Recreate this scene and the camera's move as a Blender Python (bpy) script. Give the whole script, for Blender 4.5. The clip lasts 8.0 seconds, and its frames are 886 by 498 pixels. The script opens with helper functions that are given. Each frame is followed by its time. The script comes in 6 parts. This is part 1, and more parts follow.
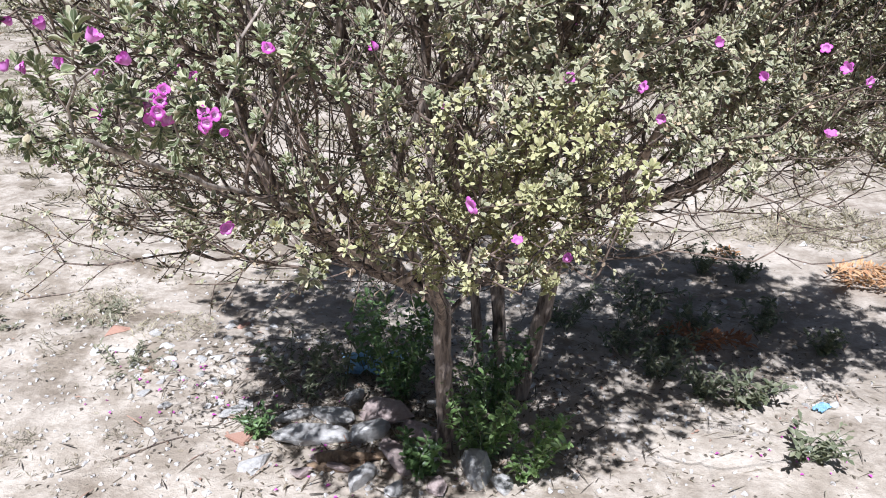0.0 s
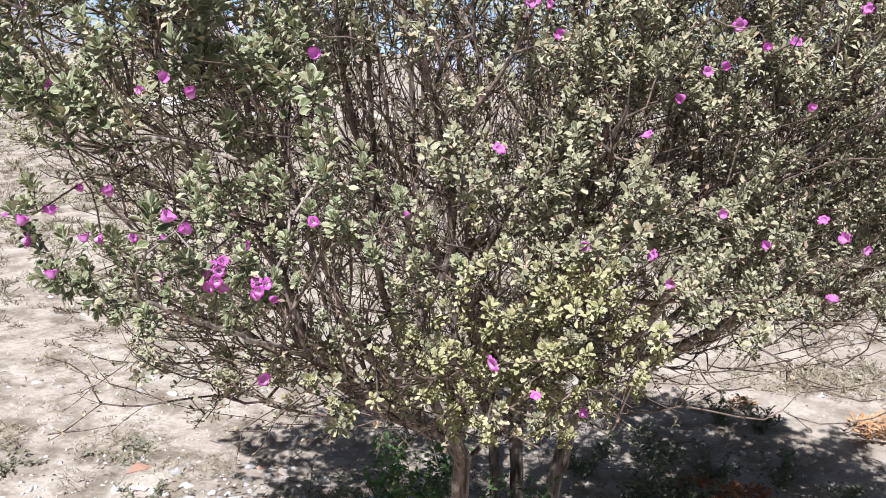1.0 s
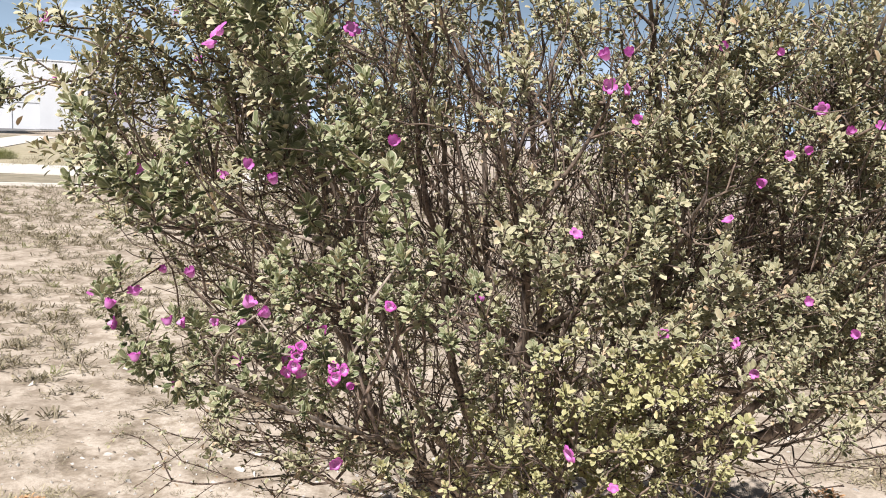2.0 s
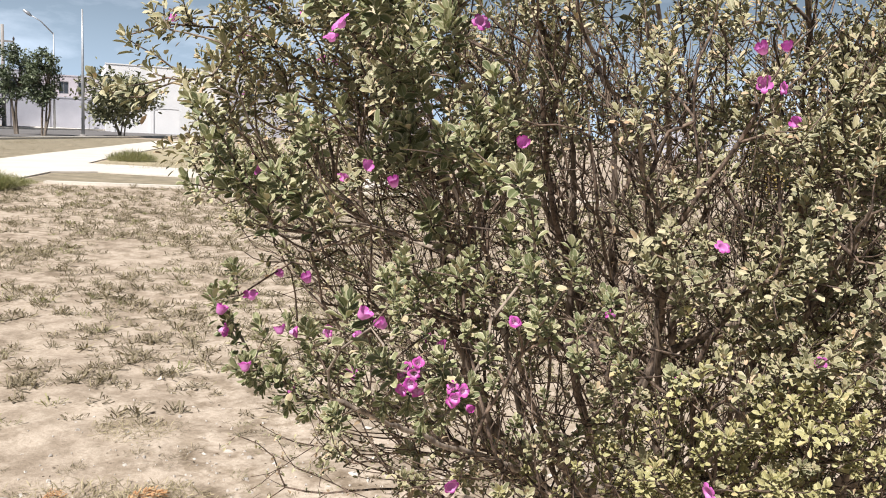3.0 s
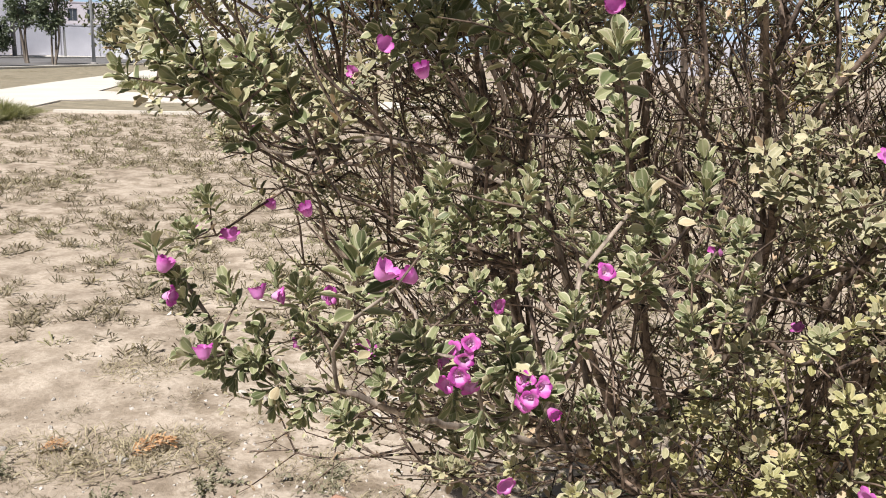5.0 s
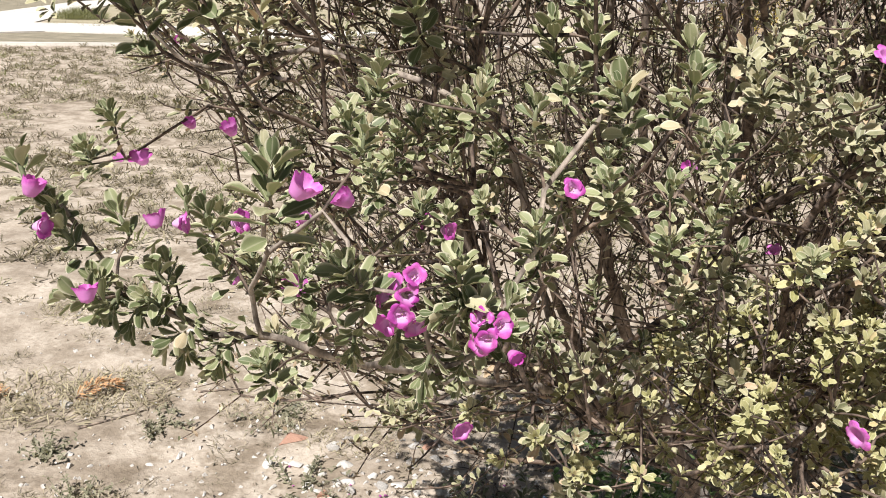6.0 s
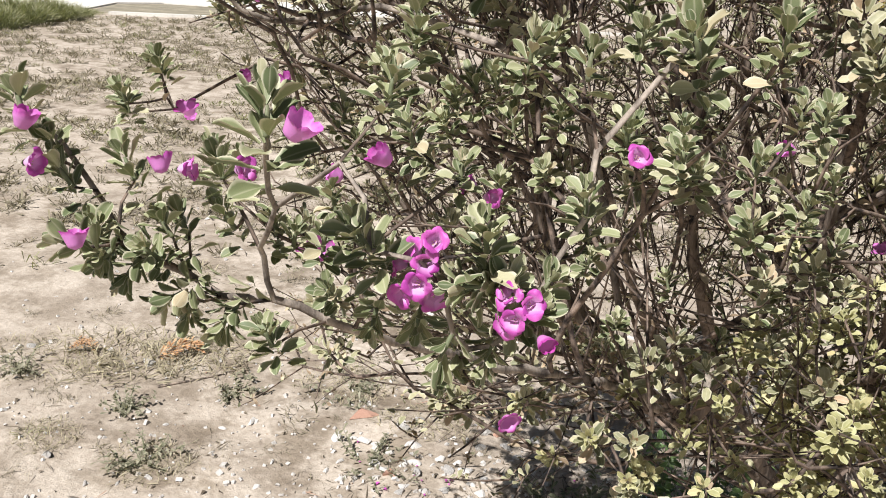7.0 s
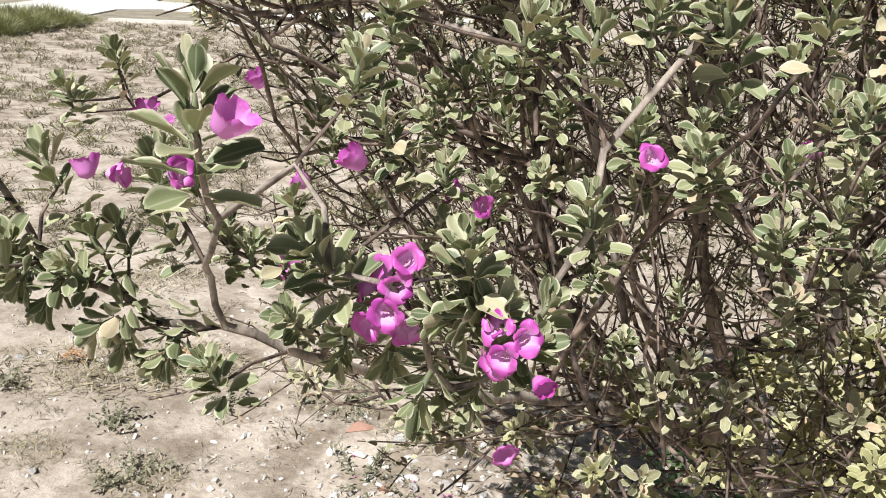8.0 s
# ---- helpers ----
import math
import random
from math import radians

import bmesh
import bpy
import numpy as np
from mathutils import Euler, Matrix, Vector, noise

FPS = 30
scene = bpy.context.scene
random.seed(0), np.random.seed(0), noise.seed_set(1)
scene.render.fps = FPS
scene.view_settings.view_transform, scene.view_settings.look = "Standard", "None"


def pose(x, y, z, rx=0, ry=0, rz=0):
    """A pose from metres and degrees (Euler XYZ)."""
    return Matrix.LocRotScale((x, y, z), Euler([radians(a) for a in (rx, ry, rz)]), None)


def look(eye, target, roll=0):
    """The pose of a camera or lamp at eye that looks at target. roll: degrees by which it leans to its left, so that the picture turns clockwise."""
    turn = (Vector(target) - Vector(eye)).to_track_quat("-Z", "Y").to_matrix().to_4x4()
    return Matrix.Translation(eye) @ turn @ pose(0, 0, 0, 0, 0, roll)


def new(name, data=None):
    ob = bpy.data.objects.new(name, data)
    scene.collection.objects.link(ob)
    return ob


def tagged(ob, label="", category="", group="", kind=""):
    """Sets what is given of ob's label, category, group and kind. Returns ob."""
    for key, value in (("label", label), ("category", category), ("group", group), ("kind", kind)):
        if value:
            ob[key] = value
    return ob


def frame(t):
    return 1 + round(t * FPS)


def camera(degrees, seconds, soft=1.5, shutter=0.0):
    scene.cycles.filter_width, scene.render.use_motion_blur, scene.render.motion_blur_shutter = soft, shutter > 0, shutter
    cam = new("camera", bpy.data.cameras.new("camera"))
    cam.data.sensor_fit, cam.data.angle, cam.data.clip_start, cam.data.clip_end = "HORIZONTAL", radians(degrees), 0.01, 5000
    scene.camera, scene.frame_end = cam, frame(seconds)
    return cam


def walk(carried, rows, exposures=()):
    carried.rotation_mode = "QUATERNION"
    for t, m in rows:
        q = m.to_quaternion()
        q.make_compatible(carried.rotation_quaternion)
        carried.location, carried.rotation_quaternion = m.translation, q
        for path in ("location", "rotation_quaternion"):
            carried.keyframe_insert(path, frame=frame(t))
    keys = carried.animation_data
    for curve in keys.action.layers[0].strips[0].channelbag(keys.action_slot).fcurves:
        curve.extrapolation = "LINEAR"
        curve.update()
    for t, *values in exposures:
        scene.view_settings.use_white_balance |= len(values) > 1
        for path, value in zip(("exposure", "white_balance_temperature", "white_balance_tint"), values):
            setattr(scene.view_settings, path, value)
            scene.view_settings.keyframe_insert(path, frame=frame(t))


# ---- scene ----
cam = camera(54.8, 8.0, 1.0)
PATH = [
    (0, (-0.121, 0.696, 1.234), (-0.292, 2.545, 0.49), 1.9),
    (0.5, (-0.109, 0.637, 1.244), (-0.314, 2.545, 0.677), 1.7),
    (1, (-0.123, 0.626, 1.285), (-0.358, 2.562, 0.844), 2.6),
    (1.2, (-0.128, 0.606, 1.292), (-0.383, 2.55, 0.896), 2.8),
    (2.3, (-0.146, 0.649, 1.295), (-0.62, 2.575, 1.032), 2.3),
    (2.5, (-0.155, 0.66, 1.289), (-0.683, 2.57, 1.018), 2.3),
    (3, (-0.165, 0.702, 1.287), (-0.83, 2.569, 1.017), 2.8),
    (3.5, (-0.193, 0.746, 1.278), (-0.93, 2.587, 1.016), 3.7),
    (4, (-0.201, 0.823, 1.253), (-0.95, 2.652, 0.945), 3.3),
    (4.2, (-0.216, 0.85, 1.252), (-0.955, 2.678, 0.916), 2.9),
    (5.3, (-0.298, 0.99, 1.234), (-0.93, 2.821, 0.738), 1.1),
    (5.5, (-0.301, 1.007, 1.226), (-0.885, 2.844, 0.692), 1.1),
    (6, (-0.305, 1.04, 1.214), (-0.878, 2.861, 0.617), 1.3),
    (6.5, (-0.299, 1.064, 1.204), (-0.991, 2.833, 0.578), 1.7),
    (7, (-0.294, 1.1, 1.189), (-1.066, 2.831, 0.551), 2.8),
    (7.5, (-0.301, 1.14, 1.19), (-1.085, 2.865, 0.549), 2.6),
    (8, (-0.311, 1.16, 1.174), (-1.088, 2.893, 0.549), 2.6),
]
walk(cam, [(t, look(eye, target, roll)) for t, eye, target, roll in PATH],
     [(0.0, 0.82, 5250, 14), (0.5, 0.77, 5300, 14), (1.0, 0.77, 5450, 14), (1.2, 0.74, 5550, 14), (2.3, 0.69, 6150, 14), (2.5, 0.69, 6200, 14), (3.5, 0.49, 6290, 14), (4.0, 0.47, 6260, 14), (5.5, 0.62, 6130, 13), (6.5, 0.68, 5980, 12), (7.0, 0.63, 5900, 12), (8.0, 0.66, 5820, 11)])

# ---- world, sun, exposure ----
SUN_TRAVEL = Vector((0.12, 0.72, -1.0)).normalized()
world = bpy.data.worlds.new("sky_world")
scene.world = world
world.use_nodes = True
wt = world.node_tree
wt.nodes.clear()
w_out = wt.nodes.new("ShaderNodeOutputWorld")
w_bg = wt.nodes.new("ShaderNodeBackground")
w_sky = wt.nodes.new("ShaderNodeTexSky")
w_sky.sky_type = "NISHITA"
w_sky.sun_disc = False
w_sky.sun_elevation = math.asin(-SUN_TRAVEL.z)
w_sky.sun_rotation = math.atan2(-SUN_TRAVEL.x, -SUN_TRAVEL.y)
w_sky.dust_density = 2.5
w_tc = wt.nodes.new("ShaderNodeTexCoord")
w_map = wt.nodes.new("ShaderNodeMapping")
w_map.inputs["Scale"].default_value = (2.2, 2.2, 6.5)
w_map.inputs["Location"].default_value = (0.4, 1.3, 0.1)
w_noise = wt.nodes.new("ShaderNodeTexNoise")
w_noise.inputs["Scale"].default_value = 1.5
w_noise.inputs["Detail"].default_value = 9
w_noise.inputs["Roughness"].default_value = 0.55
w_ramp = wt.nodes.new("ShaderNodeValToRGB")
w_ramp.color_ramp.elements[0].position = 0.50
w_ramp.color_ramp.elements[1].position = 0.68
w_mix = wt.nodes.new("ShaderNodeMix")
w_mix.data_type = "RGBA"
w_mix.inputs[7].default_value = (54.0, 56.0, 59.0, 1)
wt.links.new(w_tc.outputs["Generated"], w_map.inputs["Vector"])
wt.links.new(w_map.outputs[0], w_noise.inputs["Vector"])
wt.links.new(w_noise.outputs["Fac"], w_ramp.inputs["Fac"])
wt.links.new(w_sky.outputs[0], w_mix.inputs[6])
w_sep = wt.nodes.new("ShaderNodeSeparateXYZ")
wt.links.new(w_tc.outputs["Generated"], w_sep.inputs[0])
w_low = wt.nodes.new("ShaderNodeValToRGB")
w_low.color_ramp.elements[0].position, w_low.color_ramp.elements[0].color = 0.0, (0.80, 0.80, 0.80, 1)
w_low.color_ramp.elements[1].position, w_low.color_ramp.elements[1].color = 0.24, (0, 0, 0, 1)
wt.links.new(w_sep.outputs[2], w_low.inputs["Fac"])
w_band = wt.nodes.new("ShaderNodeValToRGB")
w_band.color_ramp.elements[0].position, w_band.color_ramp.elements[0].color = 0.10, (1, 1, 1, 1)
w_band.color_ramp.elements[1].position, w_band.color_ramp.elements[1].color = 0.38, (0.06, 0.06, 0.06, 1)
wt.links.new(w_sep.outputs[2], w_band.inputs["Fac"])
w_cover = wt.nodes.new("ShaderNodeMath")
w_cover.operation = "MULTIPLY"
wt.links.new(w_ramp.outputs["Color"], w_cover.inputs[0])
wt.links.new(w_band.outputs["Color"], w_cover.inputs[1])
wt.links.new(w_cover.outputs[0], w_mix.inputs[0])
w_haze = wt.nodes.new("ShaderNodeMix")
w_haze.data_type = "RGBA"
w_haze.inputs[7].default_value = (36.0, 47.0, 57.0, 1)
wt.links.new(w_low.outputs["Color"], w_haze.inputs[0])
wt.links.new(w_mix.outputs[2], w_haze.inputs[6])
wt.links.new(w_haze.outputs[2], w_bg.inputs["Color"])
w_bg.inputs["Strength"].default_value = 0.0135
wt.links.new(w_bg.outputs[0], w_out.inputs["Surface"])

sun = new("sun", bpy.data.lights.new("sun", "SUN"))
sun.data.energy = 5.0
sun.data.angle = radians(0.53)
sun.data.color = (1.0, 0.95, 0.87)
sun.matrix_world = look((-8, -20, 28), Vector((-8, -20, 28)) + SUN_TRAVEL)


# ---- materials ----
def material(name):
    m = bpy.data.materials.new(name)
    m.use_nodes = True
    nt = m.node_tree
    return m, nt, nt.nodes["Principled BSDF"]


def node(nt, kind, **values):
    n = nt.nodes.new(kind)
    for key, value in values.items():
        n.inputs[key.replace("_", " ")].default_value = value
    return n


def ramp(nt, source, stops):
    r = nt.nodes.new("ShaderNodeValToRGB")
    e = r.color_ramp.elements
    while len(e) < len(stops):
        e.new(0.5)
    for el, (p, c) in zip(e, stops):
        el.position = p
        el.color = (*c, 1)
    nt.links.new(source, r.inputs["Fac"])
    return r.outputs["Color"]


def mix(nt, fac, a, b, blend="MIX"):
    n = nt.nodes.new("ShaderNodeMix")
    n.data_type = "RGBA"
    n.blend_type = blend
    for socket, v in ((n.inputs[0], fac), (n.inputs[6], a), (n.inputs[7], b)):
        if isinstance(v, (int, float)):
            socket.default_value = v
        elif isinstance(v, tuple):
            socket.default_value = (*v, 1)
        else:
            nt.links.new(v, socket)
    return n.outputs[2]


def noise_tex(nt, scale, detail=4.0, rough=0.55, coord="Object"):
    tc = nt.nodes.new("ShaderNodeTexCoord")
    n = node(nt, "ShaderNodeTexNoise", Scale=scale, Detail=detail, Roughness=rough)
    nt.links.new(tc.outputs[coord], n.inputs["Vector"])
    return n.outputs["Fac"]


def bump(nt, bsdf, height, strength, distance):
    b = node(nt, "ShaderNodeBump", Strength=strength, Distance=distance)
    nt.links.new(height, b.inputs["Height"])
    nt.links.new(b.outputs[0], bsdf.inputs["Normal"])


def plain(name, dark, light, scale=6.0, rough=0.8, relief=0.3, depth=0.01, fine=60.0, metal=0.0):
    """A surface with variation at two scales and a fine relief."""
    m, nt, b = material(name)
    coarse = ramp(nt, noise_tex(nt, scale, 5), [(0.3, dark), (0.7, light)])
    f = noise_tex(nt, fine, 3)
    grain = ramp(nt, f, [(0.3, (0.82, 0.82, 0.82)), (0.7, (1.0, 1.0, 1.0))])
    nt.links.new(mix(nt, 1.0, coarse, grain, "MULTIPLY"), b.inputs["Base Color"])
    b.inputs["Roughness"].default_value = rough
    b.inputs["Metallic"].default_value = metal
    bump(nt, b, f, relief, depth)
    return m


def leafy(name, stops, rim, shine=0.6, glow=0.06, island=True):
    """Leaf blade: colour varies from leaf to leaf, pale felted rim, light comes through."""
    m, nt, b = material(name)
    if island:
        rnd = nt.nodes.new("ShaderNodeNewGeometry").outputs["Random Per Island"]
    else:
        rnd = nt.nodes.new("ShaderNodeObjectInfo").outputs["Random"]
    col = ramp(nt, rnd, stops)
    patch = ramp(nt, noise_tex(nt, 260.0, 3), [(0.3, (0.78, 0.80, 0.76)), (0.7, (1.08, 1.06, 1.0))])
    col = mix(nt, 1.0, col, patch, "MULTIPLY")
    uv = nt.nodes.new("ShaderNodeUVMap")
    sep = nt.nodes.new("ShaderNodeSeparateXYZ")
    nt.links.new(uv.outputs[0], sep.inputs[0])
    edge = node(nt, "ShaderNodeMath")
    edge.operation = "SUBTRACT"
    nt.links.new(sep.outputs[0], edge.inputs[0])
    edge.inputs[1].default_value = 0.5
    away = nt.nodes.new("ShaderNodeMath")
    away.operation = "ABSOLUTE"
    nt.links.new(edge.outputs[0], away.inputs[0])
    rimmed = ramp(nt, away.outputs[0], [(0.0, (0.35, 0.35, 0.35)), (0.07, (0, 0, 0)), (0.35, (0, 0, 0)), (0.46, (0.85, 0.85, 0.85))])
    col = mix(nt, rimmed, col, rim)
    nt.links.new(col, b.inputs["Base Color"])
    b.inputs["Roughness"].default_value = shine
    tr = nt.nodes.new("ShaderNodeBsdfTranslucent")
    nt.links.new(mix(nt, 1.0, col, (0.95, 1.1, 0.55), "MULTIPLY"), tr.inputs["Color"])
    ms = nt.nodes.new("ShaderNodeMixShader")
    ms.inputs[0].default_value = glow
    nt.links.new(b.outputs[0], ms.inputs[1])
    nt.links.new(tr.outputs[0], ms.inputs[2])
    nt.links.new(ms.outputs[0], nt.nodes["Material Output"].inputs["Surface"])
    return m


SAGE = [(0.0, (0.12, 0.128, 0.064)), (0.25, (0.195, 0.192, 0.102)), (0.55, (0.312, 0.294, 0.168)), (0.82, (0.42, 0.384, 0.24)), (0.93, (0.49, 0.42, 0.28)), (0.965, (0.47, 0.335, 0.215))]
YELLOWISH = [(0.0, (0.27, 0.26, 0.10)), (0.5, (0.37, 0.345, 0.17)), (0.85, (0.46, 0.43, 0.22)), (0.97, (0.50, 0.40, 0.21))]
M_LEAF_DRY = leafy("withered_leaf", [(0.0, (0.17, 0.115, 0.07)), (0.5, (0.29, 0.21, 0.135)), (1.0, (0.44, 0.345, 0.24))], (0.36, 0.28, 0.19), 0.8, 0.08)
M_LEAF = leafy("sage_leaf", SAGE, (0.52, 0.48, 0.34))
M_LEAF_YELLOW = leafy("yellowing_leaf", YELLOWISH, (0.52, 0.49, 0.29))
M_LEAF_NEAR = leafy("sage_leaf_near", [(0.0, (0.105, 0.13, 0.055)), (0.4, (0.19, 0.21, 0.10)), (0.75, (0.285, 0.295, 0.155)), (0.93, (0.40, 0.385, 0.24)), (1.0, (0.47, 0.38, 0.25))], (0.54, 0.50, 0.35), island=False)
M_WEED = leafy("green_weed_leaf", [(0.0, (0.075, 0.13, 0.045)), (0.6, (0.13, 0.20, 0.07)), (1.0, (0.21, 0.29, 0.11))], (0.19, 0.25, 0.11), 0.4, 0.25)
# Brighter copy of the weed leaf: sunlight is put into the colour.
M_WEED_SUNLIT = leafy("fresh_sunlit_weed_leaf", [(0.0, (0.12, 0.19, 0.055)), (0.6, (0.20, 0.29, 0.095)), (1.0, (0.32, 0.41, 0.17))], (0.30, 0.37, 0.17), 0.4, 0.25)
M_WEED_GREY = leafy("grey_weed_leaf", [(0.0, (0.10, 0.115, 0.06)), (0.6, (0.17, 0.18, 0.105)), (1.0, (0.25, 0.24, 0.15))], (0.27, 0.26, 0.17), 0.6, 0.2)
M_WEED_DUSTY = leafy("dusty_weed_leaf", [(0.0, (0.15, 0.145, 0.09)), (0.6, (0.25, 0.23, 0.155)), (1.0, (0.36, 0.33, 0.24))], (0.34, 0.31, 0.22), 0.7, 0.2)
M_DRY = leafy("dry_grass_blade", [(0.0, (0.12, 0.10, 0.068)), (0.5, (0.205, 0.172, 0.117)), (0.85, (0.30, 0.255, 0.175)), (1.0, (0.42, 0.355, 0.245))], (0.34, 0.29, 0.2), 0.8, 0.15)
M_STRAW = leafy("straw_blade", [(0.0, (0.20, 0.165, 0.11)), (0.5, (0.33, 0.28, 0.19)), (1.0, (0.52, 0.45, 0.31))], (0.42, 0.36, 0.25), 0.8, 0.2)
M_GRASSGREEN = leafy("olive_grass_blade", [(0.0, (0.20, 0.20, 0.105)), (0.6, (0.31, 0.30, 0.17)), (1.0, (0.45, 0.41, 0.26))], (0.34, 0.32, 0.19), 0.8, 0.35)
M_TREE = leafy("tree_leaf", [(0.0, (0.06, 0.08, 0.045)), (0.6, (0.11, 0.14, 0.08)), (1.0, (0.19, 0.22, 0.13))], (0.16, 0.19, 0.12), 0.5)
M_TREE_OLIVE = leafy("olive_tree_leaf", [(0.0, (0.09, 0.10, 0.055)), (0.6, (0.17, 0.18, 0.10)), (1.0, (0.30, 0.30, 0.18))], (0.24, 0.24, 0.15), 0.5)
M_TREE_YELLOW = leafy("yellow_bush_leaf", [(0.0, (0.20, 0.17, 0.03)), (0.6, (0.38, 0.28, 0.05)), (1.0, (0.5, 0.36, 0.08))], (0.4, 0.3, 0.1), 0.6)
M_ORANGE = leafy("orange_dry_scale", [(0.0, (0.36, 0.17, 0.075)), (0.6, (0.54, 0.30, 0.14)), (1.0, (0.66, 0.44, 0.26))], (0.6, 0.40, 0.24), 0.75, 0.15)
# Darker copy of the orange scale, with shade put into the colour.
M_ORANGE_SHADED = leafy("shaded_orange_scale", [(0.0, (0.24, 0.09, 0.035)), (1.0, (0.42, 0.19, 0.08))], (0.4, 0.2, 0.1), 0.75, 0.1)


def bark(name, dark, light, stretch=(1, 1, 0.16), scale=55.0, depth=0.006):
    m, nt, b = material(name)
    tc = nt.nodes.new("ShaderNodeTexCoord")
    mp = nt.nodes.new("ShaderNodeMapping")
    mp.inputs["Scale"].default_value = stretch
    nt.links.new(tc.outputs["Object"], mp.inputs["Vector"])
    n = node(nt, "ShaderNodeTexNoise", Scale=scale, Detail=6.0, Roughness=0.65)
    nt.links.new(mp.outputs[0], n.inputs["Vector"])
    broad = noise_tex(nt, 7.0, 3)
    col = ramp(nt, n.outputs["Fac"], [(0.38, dark), (0.62, light)])
    tone = ramp(nt, broad, [(0.3, (0.7, 0.68, 0.66)), (0.7, (1.1, 1.08, 1.05))])
    nt.links.new(mix(nt, 1.0, col, tone, "MULTIPLY"), b.inputs["Base Color"])
    b.inputs["Roughness"].default_value = 0.88
    bump(nt, b, n.outputs["Fac"], 0.8, depth)
    return m


M_BARK = bark("grey_brown_bark", (0.048, 0.035, 0.028), (0.34, 0.27, 0.21))
# Lighter bark copy: sunlight on the foremost limb is put into its colour.
M_BARK_SUNLIT = bark("sunlit_tan_bark", (0.13, 0.105, 0.085), (0.47, 0.40, 0.33), (1, 1, 0.5), 80.0, 0.003)
M_TWIG = bark("twig_bark", (0.024, 0.016, 0.0125), (0.25, 0.185, 0.14), (1, 1, 1), 90.0, 0.002)
M_TREEBARK = bark("tree_bark", (0.09, 0.075, 0.06), (0.25, 0.21, 0.17), (1, 1, 0.2), 9.0, 0.03)


def petal_material(name, deep, lit, pale):
    m, nt, b = material(name)
    rnd = nt.nodes.new("ShaderNodeObjectInfo").outputs["Random"]
    col = ramp(nt, rnd, [(0.0, deep), (1.0, lit)])
    vein = ramp(nt, noise_tex(nt, 420.0, 3), [(0.3, (0.72, 0.66, 0.74)), (0.7, (1.1, 1.08, 1.08))])
    col = mix(nt, 1.0, col, vein, "MULTIPLY")
    uv = nt.nodes.new("ShaderNodeUVMap")
    sep = nt.nodes.new("ShaderNodeSeparateXYZ")
    nt.links.new(uv.outputs[0], sep.inputs[0])
    throat = ramp(nt, sep.outputs[1], [(0.0, (0.9, 0.9, 0.9)), (0.52, (0.75, 0.75, 0.75)), (0.80, (0.0, 0.0, 0.0))])
    col = mix(nt, throat, col, pale)
    nt.links.new(col, b.inputs["Base Color"])
    b.inputs["Roughness"].default_value = 0.5
    tr = nt.nodes.new("ShaderNodeBsdfTranslucent")
    nt.links.new(col, tr.inputs["Color"])
    ms = nt.nodes.new("ShaderNodeMixShader")
    ms.inputs[0].default_value = 0.22
    nt.links.new(b.outputs[0], ms.inputs[1])
    nt.links.new(tr.outputs[0], ms.inputs[2])
    nt.links.new(ms.outputs[0], nt.nodes["Material Output"].inputs["Surface"])
    return m


M_PETAL = petal_material("magenta_petal", (0.46, 0.055, 0.365), (0.68, 0.15, 0.51), (0.80, 0.50, 0.76))
M_PETAL_DEEP = petal_material("deep_magenta_petal", (0.45, 0.05, 0.33), (0.68, 0.17, 0.56), (0.64, 0.26, 0.56))
M_CALYX = plain("calyx_green", (0.13, 0.15, 0.07), (0.2, 0.2, 0.11), 80, 0.7, 0.2, 0.001, 400)
M_STAMEN = plain("stamen_cream", (0.6, 0.5, 0.25), (0.75, 0.66, 0.4), 200, 0.6, 0.1, 0.001, 600)


def soil_material():
    m, nt, b = material("pale_dusty_soil")
    broad = noise_tex(nt, 0.55, 5, 0.6)
    mid = noise_tex(nt, 4.5, 6, 0.6)
    fine = noise_tex(nt, 55.0, 5, 0.65)
    grit = noise_tex(nt, 240.0, 2, 0.5)
    col = ramp(nt, broad, [(0.28, (0.41, 0.345, 0.27)), (0.52, (0.51, 0.437, 0.35)), (0.75, (0.585, 0.512, 0.418))])
    col = mix(nt, 1.0, col, ramp(nt, mid, [(0.32, (0.66, 0.63, 0.59)), (0.58, (1.05, 1.05, 1.05))]), "MULTIPLY")
    col = mix(nt, 1.0, col, ramp(nt, fine, [(0.3, (0.78, 0.76, 0.74)), (0.65, (1.05, 1.05, 1.05))]), "MULTIPLY")
    crust = ramp(nt, noise_tex(nt, 7.5, 7, 0.68), [(0.45, (1, 1, 1)), (0.58, (0.60, 0.57, 0.52))])
    field = ramp(nt, noise_tex(nt, 0.8, 2, 0.5), [(0.36, (0.3, 0.3, 0.3)), (0.55, (1, 1, 1))])
    col = mix(nt, field, col, mix(nt, 1.0, col, crust, "MULTIPLY"))
    speck = ramp(nt, grit, [(0.28, (0.68, 0.65, 0.62)), (0.38, (1, 1, 1)), (0.68, (1, 1, 1)), (0.76, (1.12, 1.12, 1.14))])
    nt.links.new(mix(nt, 1.0, col, speck, "MULTIPLY"), b.inputs["Base Color"])
    b.inputs["Roughness"].default_value = 0.95
    total = mix(nt, 0.10, mix(nt, 0.35, mid, fine), grit)
    bump(nt, b, total, 0.8, 0.022)
    return m


